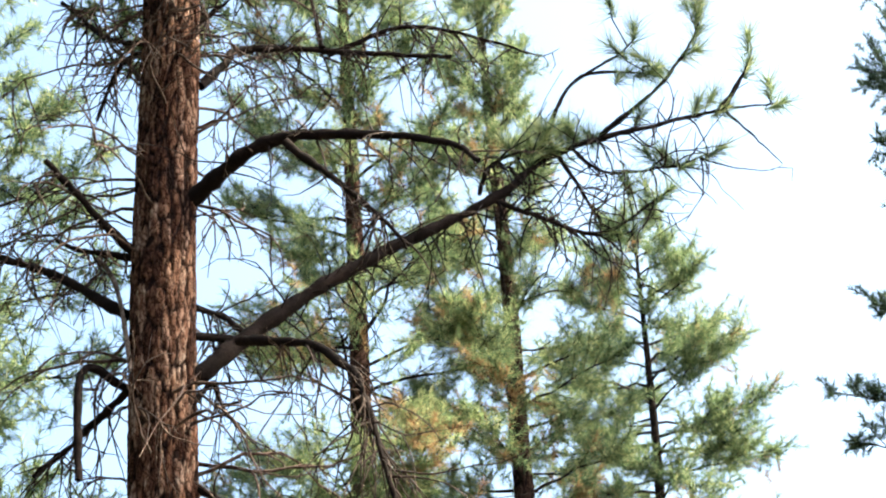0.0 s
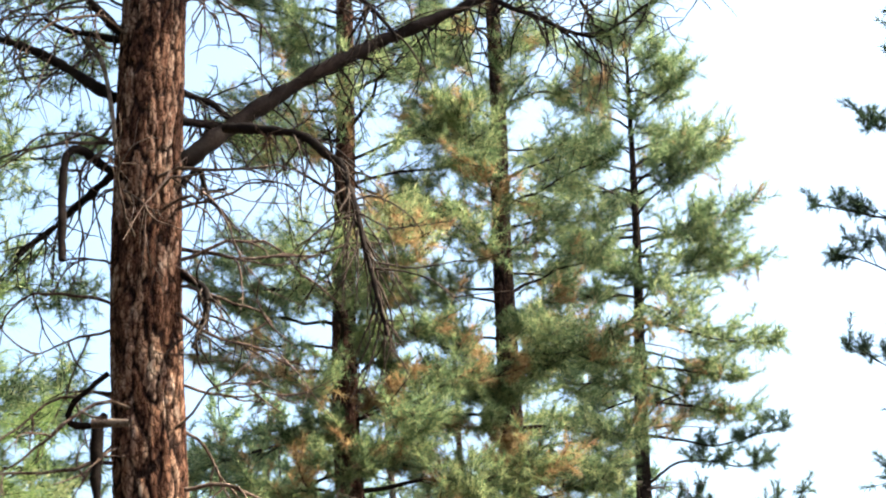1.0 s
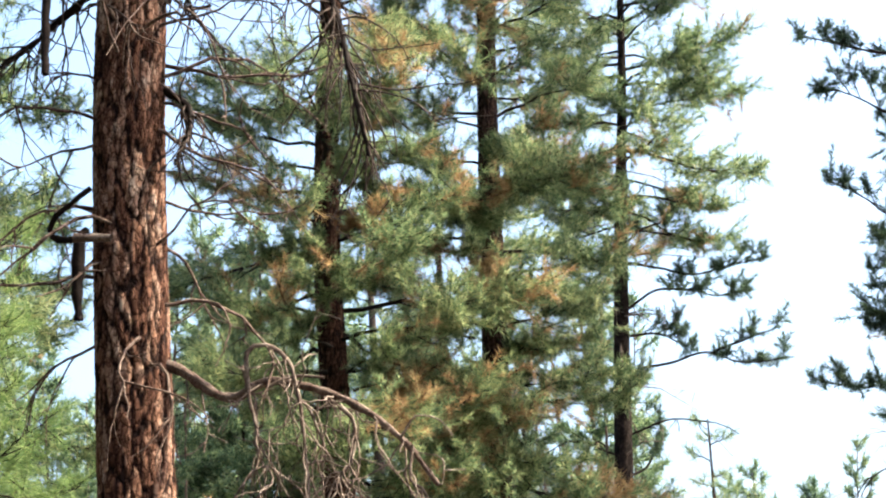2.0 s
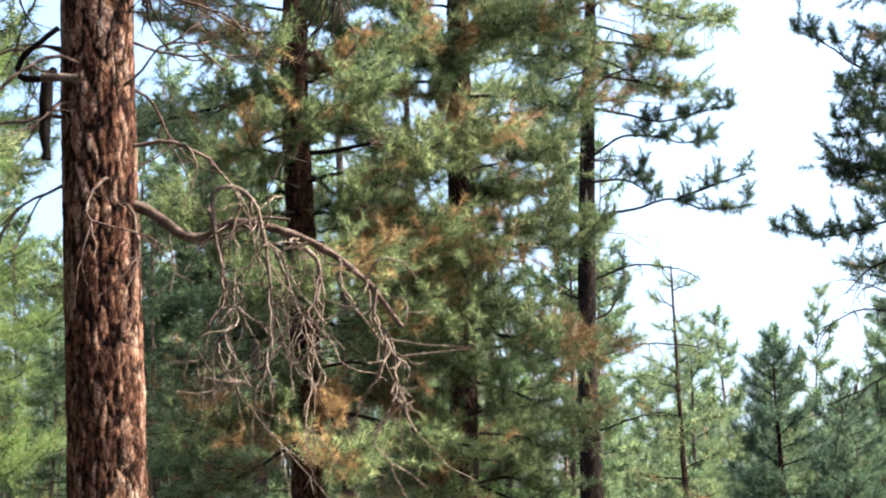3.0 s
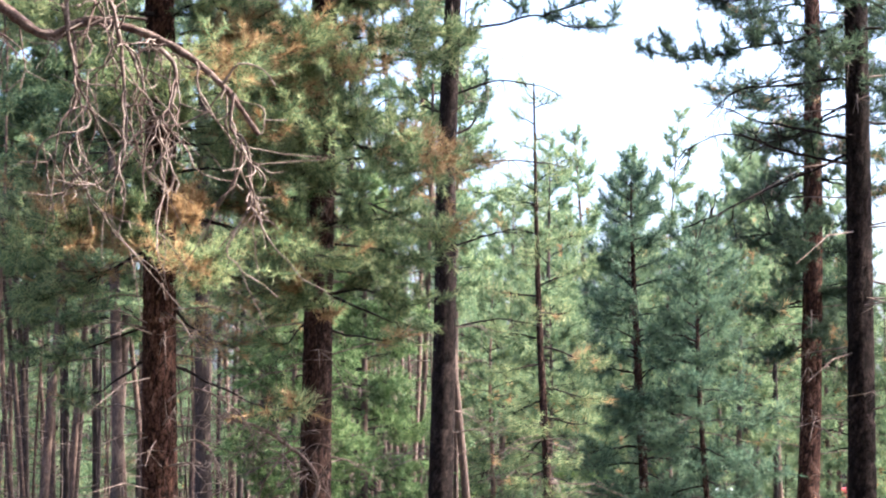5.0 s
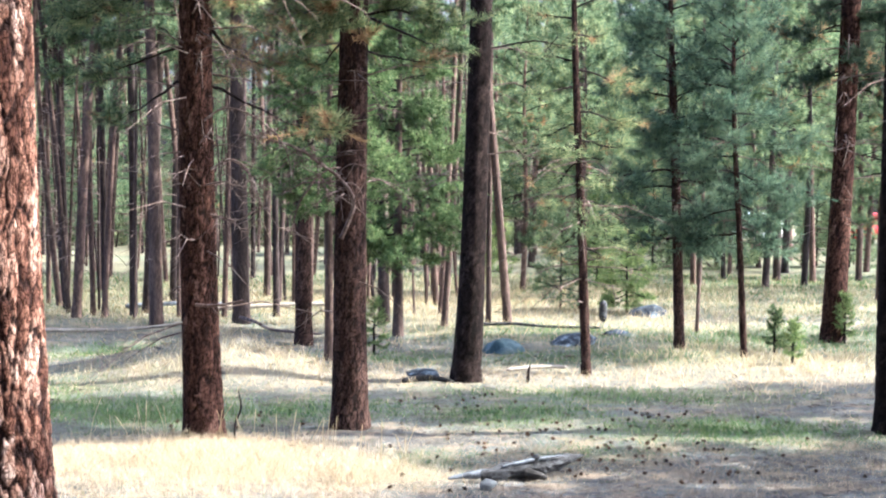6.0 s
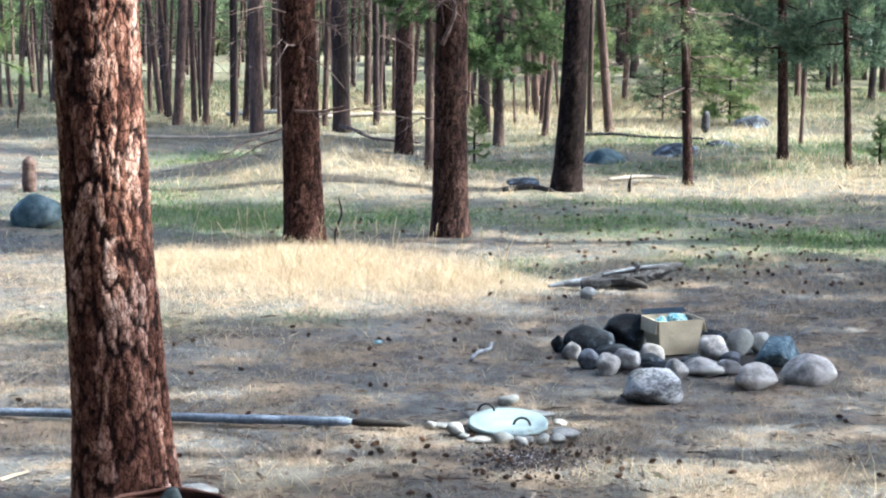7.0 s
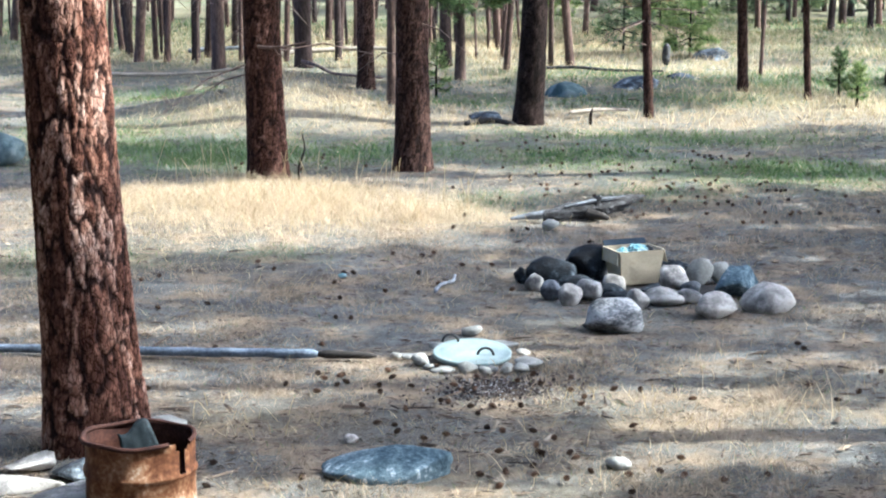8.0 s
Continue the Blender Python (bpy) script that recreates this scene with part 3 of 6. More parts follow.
def bough(key, thick, thin, *turns):
    """A limb of the large pine: its radii at both ends and the places where it bends."""
    BOUGH_LINES.append((key, thick, thin, turns))


bough("L1", 0.057, 0.009, (-2.01, 11.9, 8.1), (-1.25, 12.23, 8.76), (-0.06, 12.48, 9.38), (0.41, 12.59, 9.71), (1.63, 12.8, 9.98))
bough("L1a", 0.018, 0.007, (0.38, 12.7, 9.77), (0.41, 12.7, 9.99), (0.66, 12.7, 10.31), (1.16, 12.7, 10.26))
bough("L1a2", 0.011, 0.005, (0.66, 12.7, 10.31), (1, 12.7, 10.5), (1.07, 12.7, 10.66))
bough("L1b", 0.019, 0.007, (0.72, 12.8, 9.88), (1.2, 12.8, 10.24), (1.53, 12.8, 10.63))
bough("L1c", 0.019, 0.007, (1.59, 12.8, 9.98), (1.83, 12.8, 10.33))
bough("L1c2", 0.009, 0.004, (1.63, 12.8, 9.98), (2.02, 12.8, 9.96))
bough("L1c3", 0.009, 0.004, (1.61, 12.8, 9.95), (1.92, 12.8, 9.5))
bough("L1d", 0.011, 0.005, (0.52, 12.8, 9.82), (0.69, 12.8, 9.63), (0.87, 12.8, 9.58), (1.22, 12.8, 9.59), (1.54, 12.8, 9.68))
bough("L1e", 0.018, 0.007, (-0.1, 12.5, 9.37), (0.4, 12.5, 9.1), (0.68, 12.5, 9.02), (1.12, 12.5, 9.27))
bough("L1f", 0.015, 0.005, (0.41, 12.6, 9.7), (0.7, 12.6, 9.02))
bough("L1g", 0.014, 0.007, (-0.14, 12.5, 9.4), (-0.06, 12.5, 9.58), (0.14, 12.5, 9.67), (0.39, 12.5, 9.68))
bough("L2", 0.052, 0.016, (-2.04, 11.9, 9.28), (-1.55, 11.64, 9.48), (-1.28, 11.54, 9.5), (-0.95, 11.45, 9.44), (-0.29, 11.28, 9.19), (-0.1, 11.2, 8.99))
bough("L2b", 0.027, 0.009, (-1.28, 11.4, 9.39), (-0.69, 11.4, 8.73), (-0.6, 11.4, 8.56))
bough("L3", 0.032, 0.013, (-1.87, 11.9, 10.14), (-1.71, 12.04, 10.38), (-1.53, 12.15, 10.53), (-0.22, 12.5, 10.48))
bough("L3b", 0.019, 0.007, (-1.08, 12.6, 10.67), (-0.51, 12.6, 10.82), (0.07, 12.6, 10.62), (0.31, 12.6, 10.48))
bough("L3c", 0.018, 0.007, (-1.08, 12.2, 10.5), (-1.14, 12.2, 10.98))
bough("L4", 0.037, 0.023, (-2.41, 11.9, 8.57), (-2.92, 12.19, 9.05), (-3.47, 12.4, 9.37))
bough("L5", 0.031, 0.016, (-2.33, 11.9, 8.97), (-2.48, 11.69, 9.09), (-2.79, 11.4, 9.47))
bough("L5b", 0.025, 0.013, (-2.4, 12.2, 9.11), (-2.74, 12.2, 9.2), (-2.92, 12.2, 9.31))
bough("L6", 0.027, 0.022, (-2.42, 11.9, 8.08), (-2.66, 11.73, 8.16), (-2.68, 11.6, 7.42))
bough("L7", 0.023, 0.016, (-2.43, 11.9, 8.06), (-3.12, 12.3, 7.73))
bough("L8", 0.014, 0.013, (-2.58, 11.9, 9), (-2.46, 11.83, 8.74), (-2.36, 11.7, 8.1))
bough("L9", 0.033, 0.01, (-1.73, 11.9, 8.31), (-1.29, 11.68, 8.16), (-1.08, 11.6, 7.97), (-0.95, 11.52, 7.74), (-0.76, 11.3, 6.71))
bough("L10", 0.02, 0.019, (-1.98, 11.9, 8.57), (-1.84, 12.07, 8.56), (-1.72, 12.2, 8.48))
bough("L11", 0.024, 0.025, (-1.99, 11.9, 8.37), (-1.72, 12.1, 8.4))
bough("L12", 0.022, 0.014, (-2.12, 11.9, 10.4), (-2.28, 12.03, 10.59), (-2.52, 12.13, 10.73), (-2.87, 12.3, 11.18))
bough("L12b", 0.019, 0.011, (-2.24, 12.3, 10.69), (-2.41, 12.3, 10.67), (-2.53, 12.3, 10.52), (-2.65, 12.3, 10.21))
bough("L13", 0.018, 0.007, (-1.83, 11.9, 10.63), (-1.72, 11.73, 10.6), (-1.51, 11.6, 10.66))
bough("L14", 0.019, 0.015, (-2.5, 11.9, 6.53), (-2.56, 11.82, 6.46), (-2.67, 11.76, 6.47), (-2.64, 11.7, 6.56), (-2.41, 11.6, 6.7))
bough("L14b", 0.035, 0.03, (-2.47, 11.6, 6.4), (-2.48, 11.6, 5.92))
bough("L14c", 0.028, 0.018, (-2.49, 11.5, 6.38), (-2.27, 11.5, 6.37))
bough("L15", 0.023, 0.009, (-2.01, 11.9, 7.38), (-1.88, 11.82, 7.26), (-1.85, 11.76, 7.11), (-1.93, 11.7, 6.85))
bough("L16", 0.017, 0.009, (-2, 11.9, 7.95), (-1.9, 11.94, 8.07), (-1.85, 11.97, 7.93), (-1.74, 12, 7.95))
bough("L17", 0.032, 0.012, (-2.14, 11.9, 5.69), (-1.96, 11.84, 5.66), (-1.65, 11.76, 5.45), (-1.38, 11.69, 5.52), (-0.92, 11.62, 5.36), (-0.63, 11.56, 5.12), (-0.45, 11.5, 4.85))
bough("L17a", 0.018, 0.007, (-1.49, 11.45, 5.42), (-1.5, 11.45, 5.65), (-1.39, 11.45, 5.69), (-1.27, 11.45, 5.6), (-1.22, 11.45, 5.42), (-1.16, 11.45, 4.9), (-1.23, 11.45, 4.61))
bough("L17b", 0.012, 0.009, (-1.53, 11.5, 5.58), (-1.46, 11.5, 5.24), (-1.42, 11.5, 5.24))
bough("L17c", 0.015, 0.007, (-0.98, 11.45, 5.32), (-0.9, 11.45, 5.2), (-0.93, 11.45, 4.99), (-0.99, 11.45, 4.92), (-0.94, 11.45, 4.8), (-1.04, 11.45, 4.64))
bough("L17d", 0.012, 0.009, (-1.38, 11.55, 5.47), (-1.26, 11.55, 5.52), (-1.07, 11.55, 5.5))
bough("L17e", 0.011, 0.004, (-1.24, 11.6, 5.42), (-1.14, 11.6, 5.28), (-0.99, 11.6, 4.82), (-1.01, 11.6, 4.72))
bough("L17f", 0.009, 0.004, (-0.65, 11.5, 5.13), (-0.56, 11.5, 5.24), (-0.43, 11.5, 5.21), (-0.36, 11.5, 5.12))
bough("L17g", 0.011, 0.004, (-0.59, 11.5, 5.08), (-0.6, 11.5, 4.89), (-0.51, 11.5, 4.79), (-0.5, 11.5, 4.47), (-0.67, 11.5, 4.22))
bough("L17h", 0.009, 0.004, (-1.53, 11.6, 4.82), (-1.3, 11.6, 4.58))
bough("L17i", 0.009, 0.004, (-1.47, 11.55, 5.38), (-1.45, 11.55, 5.08), (-1.37, 11.55, 4.95), (-1.51, 11.55, 4.79), (-1.53, 11.55, 4.47))
LIVE = {"L1", "L1a", "L1a2", "L1b", "L1c", "L1c2", "L1d", "L1e", "L1g"}
BARE = {"L14c", "L17", "L17a", "L17b", "L17c", "L17d", "L17e", "L17f", "L17g", "L17h", "L17i", "L8"}


def dead_twigs(line, rng, count, size, start=0.15, droop=0.09, jag=0.13, thick=0.0075):
    """Thin drooping, crooked twigs from a limb, with their own side twigs."""
    out = []
    for _ in range(count):
        f = rng.uniform(start, 1.0) * (len(line) - 2)
        j = int(f)
        p, fw = line[j].copy(), line[j + 1] - line[j]
        fw = fw / (np.linalg.norm(fw) + 1e-9)
        v = rng.normal(0, 0.7, 3) + fw * 0.6 + np.array([0, 0, -0.25])
        v /= np.linalg.norm(v)
        l = size * rng.uniform(0.35, 1.3)
        n, pts = 9, [p]
        bend = rng.normal(0, 0.22, 3)
        for s in range(n):
            v = v + bend * 0.5 + rng.normal(0, jag, 3) + np.array([0, 0, -droop])
            v /= np.linalg.norm(v)
            p = p + v * l / n
            pts.append(p)
            if rng.uniform() < 0.22 and s > 1:
                w = v + rng.normal(0, 0.7, 3)
                q = p + w * l * 0.16
                out.append((np.array([p, q, q + (w + rng.normal(0, 0.6, 3)) * l * 0.14]), np.array([0.004, 0.003, 0.002])))
        out.append((np.array(pts), np.linspace(thick, 0.0025, n + 1)))
    return out


def near_limbs():
    rng = np.random.default_rng(21)
    for key, r0, r1, pts in BOUGH_LINES:
        line = smooth_line(pts, 0.04, 0.003, rng)
        knots = 1 + 0.09 * np.sin(np.arange(len(line)) * 0.45) + 0.07 * np.sin(np.arange(len(line)) * 1.3 + r0 * 90) + 0.07 * rng.normal(0, 1, len(line))
        dead = key in BARE
        rad = np.linspace(r0, r1, len(line)) * knots * (1.08 if key[:3] != "L17" or key == "L17" else 0.85)
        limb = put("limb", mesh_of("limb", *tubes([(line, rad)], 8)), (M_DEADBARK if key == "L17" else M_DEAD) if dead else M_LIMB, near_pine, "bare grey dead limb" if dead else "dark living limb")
        length = np.linalg.norm(np.diff(line, axis=0), axis=1).sum()
        if key in ("L1", "L2", "L2b", "L3", "L3b", "L4", "L5", "L5b", "L7", "L9", "L12", "L12b", "L13", "L10", "L11", "L15", "L16", "L1e", "L1f", "L1g", "L1d"):
            tw = dead_twigs(line, rng, int(6 + length * (19 if key != "L9" else 26)), 0.46 if key != "L9" else 0.6, 0.15, 0.09 if key != "L9" else 0.25)
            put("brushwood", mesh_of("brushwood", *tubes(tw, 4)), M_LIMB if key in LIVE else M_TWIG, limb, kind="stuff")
        if key in ("L17", "L17a", "L17c", "L17e", "L17g", "L17i"):
            tw = dead_twigs(line, rng, int(5 + length * 9), 0.6, 0.1, 0.24, 0.33, 0.006)
            put("brushwood", mesh_of("brushwood", *tubes(tw, 4)), M_DEAD, limb, kind="stuff")
        if key in LIVE:
            tip = [line[-1]]
            dirs = [line[-1] - line[-4]]
            extra = {"L1": 12, "L1a": 4, "L1b": 5, "L1e": 3, "L1d": 4, "L1g": 3}.get(key, 1)
            sub = []
            for _ in range(extra):
                j = int(len(line) * rng.uniform(0.6, 0.97))
                e = line[j] + rng.normal(0, 0.1, 3) + np.array([0, 0, 0.14])
                sub.append((np.array([line[j], (line[j] + e) / 2 + rng.normal(0, 0.02, 3), e]), np.array([0.006, 0.005, 0.003])))
                tip.append(e), dirs.append(e - line[j])
            if sub:
                put("brushwood", mesh_of("brushwood", *tubes(sub, 4)), M_LIMB, limb, kind="stuff")
            put("needles", mesh_of("needles", *needles(tip, np.array(dirs) / 0.1 + np.array([0, 0, 0.3]), rng, 130, 0.19, 0.006, 0.75, 0.16), False), M_NEEDLE, limb, "green needle tufts", "stuff")


near_limbs()


def near_crown():
    """The crown over the bare limbs, and short dead twigs along the trunk."""
    rng = np.random.default_rng(22)
    lines, pos, dirs = crown(rng, NEAR_PATH, 11.9, 22.0, 3.3, 82, {"subs": 4})
    put("branchwork", mesh_of("branchwork", *tubes(lines, 3)), M_LIMB, near_pine, kind="stuff")
    put("needles", mesh_of("needles", *needles(pos, dirs, rng, 22, 0.2, 0.02), False), M_NEEDLE, near_pine, kind="stuff")
    out = []
    p = np.array(NEAR_PATH)
    for k in range(95):
        h = rng.uniform(5.6, 11.6) if k % 4 else rng.uniform(7.5, 11.6)
        a = rng.uniform(0, 6.28)
        c = np.array([np.interp(h, p[:, 2], p[:, 0]), np.interp(h, p[:, 2], p[:, 1]), h])
        v = np.array([math.cos(a), 0.6 * math.sin(a), rng.uniform(-0.2, 0.5)])
        n, l = 12, rng.uniform(0.35, 1.5)
        pts, q = [], c + v * 0.17
        for _ in range(n):
            pts.append(q)
            v = v + rng.normal(0, 0.2, 3) + np.array([0, 0, -0.09])
            v /= np.linalg.norm(v)
            q = q + v * l / n
        pts = np.array(pts)
        r = 0.006 + 0.006 * l
        out.append((pts, np.linspace(r, 0.003, n)))
        out += dead_twigs(pts, rng, 3, 0.3 * l + 0.1, 0.3)
    put("brushwood", mesh_of("brushwood", *tubes(out, 4)), M_DEADBARK, near_pine, "thin greyish dead twigs along the trunk", "stuff")


near_crown()

# ---- the pines that stand in the clearing ----
pine("ponderosa_pine", (-1.93, 22.85, 0), [(0, 0, -0.1), (-0.06, 0, 2), (-0.08, 0, 4), (-0.08, 0, 7), (-0.12, 0, 9.5), (0.05, 0, 13), (0.2, 0, 17), (0.25, 0, 21)],
     [(-0.1, 0.27), (0.25, 0.225), (1, 0.205), (4, 0.18), (9, 0.15), (15, 0.09), (21, 0.015)], 3.8, 2.7, 126, 31,
     "pine with reddish plated bark and dense needle crown", style={"subs": 4, "clear_to": 4.8, "sparse_to": 4.9}, brown=0.1, bark=M_BARK_MID, stubs=46, tuft=(54, 0.15, 0.0085, 0.85, 0.26), fine=(0.017, 0.026), plate=(0.06, 0.26))
t2 = bpy.data.objects["ponderosa_pine.001"]
t3 = pine("ponderosa_pine", (-0.35, 23.91, 0), [(0, 0, -0.1), (0.0, 0, 2), (0.05, 0, 4.6), (0.1, 0, 7), (0.2, 0, 11.5), (0.3, 0, 14), (0.35, 0, 19.5)],
     [(-0.1, 0.26), (0.25, 0.21), (1, 0.19), (4, 0.165), (9, 0.14), (15, 0.08), (19.5, 0.015)], 4.3, 2.0, 128, 32,
     "pine with brown bark and dense olive needle crown", style={"subs": 4, "sparse_to": 4.9}, brown=0.1, bark=M_BARK_DARK, stubs=40, tuft=(54, 0.15, 0.0085, 0.85, 0.26), fine=(0.017, 0.026), plate=(0.06, 0.26))


def bare_limb(tree, pts, r0, r1, seed, twigs, size, wood=M_DEAD):
    """A dead limb of a tree with its fine twigs; pts in the tree's own frame."""
    rng = np.random.default_rng(seed)
    line = smooth_line(pts, 0.05, 0.004, rng)
    limb = put("limb", mesh_of("limb", *tubes([(line, np.linspace(r0, r1, len(line)))], 6)), wood, tree, "bare dead limb")
    if twigs:
        put("brushwood", mesh_of("brushwood", *tubes(dead_twigs(line, rng, twigs, size), 4)), wood, limb, kind="stuff")


def leafy_bough(tree, pts, r0, sprays, seed, leaf, bare=0.35):
    """A single bough that carries bushy sprays of needles on its outer part; pts in the tree's own frame."""
    rng = np.random.default_rng(seed)
    line = smooth_line(pts, 0.06, 0.004, rng)
    limb = put("limb", mesh_of("limb", *tubes([(line, np.linspace(r0, 0.006, len(line)))], 6)), M_LIMB, tree, "dark living limb")
    wood, pos, dirs = [], [line[-1]], [line[-1] - line[-3]]
    for q in range(sprays):
        j = min(int((bare + (1 - bare) * (q + rng.uniform(0.1, 0.9)) / sprays) * (len(line) - 1)), len(line) - 2)
        fw = line[j + 1] - line[j]
        fw = fw / np.linalg.norm(fw)
        v = fw * rng.uniform(0.3, 1.0) + rng.normal(0, 0.45, 3) + np.array([0, 0, 0.35])
        l = rng.uniform(0.15, 0.38)
        mid, end = line[j] + v * l * 0.6, line[j] + v * l + np.array([0, 0, 0.06])
        wood.append((np.array([line[j], mid, end]), np.array([0.009, 0.006, 0.003])))
        pos.append(end), dirs.append(end - mid + np.array([0, 0, 0.05]))
        for _ in range(6):
            c = line[j] + v * l * rng.uniform(0.35, 0.95)
            e = c + rng.normal(0, 0.085, 3) + np.array([0, 0, 0.08])
            wood.append((np.array([c, e]), np.array([0.005, 0.003])))
            pos.append(e), dirs.append(e - c)
    put("brushwood", mesh_of("brushwood", *tubes(wood, 3)), M_LIMB, limb, kind="stuff")
    put("needles", mesh_of("needles", *needles(pos, dirs, rng, 56, 0.11, 0.0095, 0.9, 0.18), False), leaf, limb, "bushy needle sprays", "stuff")


def near_boughs(tree, low, high, count, seed):
    """Boughs on the open side of a crown, which hang before the trunk."""
    rng = np.random.default_rng(seed)
    for k in range(count):
        z, a, l = low + (high - low) * (k + rng.uniform()) / count, -1.57 + rng.uniform(-1.15, 1.15), rng.uniform(0.7, 1.35)
        c, d = math.cos(a), math.sin(a)
        leafy_bough(tree, [(0.14 * c, 0.14 * d, z), (0.55 * l * c, 0.55 * l * d, z + 0.03), (l * c, l * d, z - rng.uniform(-0.05, 0.25))], 0.02, 8, seed * 10 + k, M_BROWN if k % 6 == 2 else M_NEEDLE, 0.25)


near_boughs(t2, 4.7, 10.5, 18, 41)
near_boughs(t3, 4.4, 10.5, 20, 42)
bare_limb(t3, [(-0.1, -0.2, 2.2), (0.05, -0.28, 2.6), (-0.1, -0.28, 2.85), (-0.33, -0.28, 3.03), (-0.58, -0.25, 3.2), (-0.9, -0.22, 3.3), (-1.2, -0.2, 3.37)], 0.026, 0.012, 44, 40, 0.42)
bare_limb(t3, [(-0.1, -0.2, 3.0), (-0.3, -0.3, 2.95), (-0.55, -0.35, 2.6), (-0.7, -0.35, 2.1)], 0.014, 0.005, 45, 12, 0.4)
bare_limb(t2, [(-0.07, -0.22, 1.53), (0.17, -0.25, 1.53), (0.45, -0.25, 1.58)], 0.018, 0.012, 46, 3, 0.15)
bare_limb(t2, [(0.03, -0.25, 3.51), (0.27, -0.25, 3.66), (0.57, -0.25, 3.57), (0.88, -0.25, 3.3), (1.0, -0.25, 2.87)], 0.013, 0.005, 50, 16, 0.35)
bare_limb(t2, [(0.12, -0.35, 2.99), (0.34, -0.35, 3.09), (0.52, -0.35, 2.93), (0.55, -0.35, 2.63)], 0.01, 0.004, 53, 12, 0.25)
bare_limb(t2, [(0.1, -0.2, 3.0), (0.35, -0.25, 3.1), (0.6, -0.25, 2.8), (0.65, -0.25, 2.3)], 0.014, 0.005, 47, 14, 0.4)
bare_limb(t2, [(0.1, -0.2, 2.5), (0.4, -0.25, 2.45), (0.6, -0.25, 2.6)], 0.012, 0.005, 48, 8, 0.3)
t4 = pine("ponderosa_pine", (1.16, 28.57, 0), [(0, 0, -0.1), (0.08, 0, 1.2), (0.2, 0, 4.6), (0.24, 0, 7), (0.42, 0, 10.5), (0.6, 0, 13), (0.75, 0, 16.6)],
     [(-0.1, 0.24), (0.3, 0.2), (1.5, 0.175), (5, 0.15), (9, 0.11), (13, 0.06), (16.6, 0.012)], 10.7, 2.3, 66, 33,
     "leaning pine with shade-coloured bark and open needle crown", style={"subs": 4, "bare": 0.34, "low_pitch": -10}, brown=0.02, stubs=34, tuft=(48, 0.15, 0.0095, 0.8, 0.26), bark=M_BARK_SHADED)
T4_BOUGHS = (((0.44, 0, 10.25), (0.93, -0.1, 10.12), (1.37, -0.2, 9.98), (1.81, -0.3, 10.03), (2.29, -0.4, 10.09), 9),
             ((0.42, 0, 9.54), (0.86, 0.1, 9.84), (1.36, 0.2, 9.84), (1.75, 0.3, 9.77), (2.26, 0.4, 9.86), 9),
             ((0.4, 0, 8.68), (1.01, -0.13, 8.76), (1.49, -0.25, 8.86), (2.01, -0.37, 8.65), (2.61, -0.5, 8.67), 7),
             ((1.58, -0.25, 8.85), (1.92, -0.3, 8.97), (2.27, -0.33, 9.07), (2.5, -0.35, 9.13), 4),
             ((0.43, 0, 10.43), (0.76, 0.15, 10.75), (1.34, 0.3, 10.89), 6), ((0.45, 0, 9.19), (0.85, 0.3, 9.27), (1.29, 0.6, 9.13), 6),
             ((0.34, 0, 7.23), (0.6, 0.2, 7.39), (0.87, 0.4, 7.83), 3))
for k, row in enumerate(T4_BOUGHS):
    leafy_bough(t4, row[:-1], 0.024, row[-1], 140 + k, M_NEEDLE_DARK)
for k, pts in enumerate((((0.35, 0, 7.79), (0.85, -0.07, 7.97), (1.25, -0.15, 7.93), (1.58, -0.23, 7.85), (1.84, -0.3, 7.68)), ((0.35, 0, 6.68), (0.95, 0.17, 6.87), (1.52, 0.33, 6.89), (1.91, 0.5, 6.84)),
                         ((0.32, 0, 5.68), (0.88, -0.3, 5.84), (1.23, -0.6, 5.81)), ((0.31, 0, 4.57), (0.84, -0.15, 4.68), (1.36, -0.3, 4.61)), ((0.25, 0, 7.5), (-0.4, -0.2, 7.7), (-0.9, -0.3, 7.5)))):
    bare_limb(t4, pts, 0.018, 0.006, 150 + k, 7, 0.35, M_LIMB)
pine("young_pine", (2.98, 30.0, 0), [(0, 0, -0.1), (-0.08, 0, 2), (-0.2, 0, 5), (-0.24, 0, 8.2)], [(-0.1, 0.085), (0.2, 0.07), (4, 0.05), (8.2, 0.008)], 1.8, 1.0, 34, 34,
     "thin pine with sparse drooping lower branches", tuft=(30, 0.15, 0.007), style={"low_pitch": -20}, brown=0.03, fine=(0.02, 0.06), plate=(0.05, 0.15), stubs=32)
pine("young_pine", (4.75, 32.9, 0), [(0, 0, -0.1), (-0.06, 0, 2), (-0.2, 0, 6), (-0.2, 0, 7.3)], [(-0.1, 0.11), (0.2, 0.085), (4, 0.06), (7.3, 0.008)], 1.7, 1.35, 60, 35,
     "slender dark pine with short needle boughs", tuft=(30, 0.15, 0.012, 0.85, 0.25), brown=0.0, leaf=M_NEEDLE_BLUE, fine=(0.02, 0.06), plate=(0.05, 0.15), stubs=8)
pine("young_pine", (5.55, 31.56, 0), [(0, 0, -0.1), (-0.1, 0, 2), (-0.2, 0, 4), (-0.2, 0, 6.6)], [(-0.1, 0.07), (0.2, 0.055), (4, 0.035), (6.6, 0.006)], 1.8, 1.1, 46, 36,
     "slender dark pine with bluish green boughs", tuft=(30, 0.15, 0.012, 0.85, 0.25), brown=0.0, leaf=M_NEEDLE_BLUE, fine=(0.02, 0.06), plate=(0.05, 0.15), stubs=4)
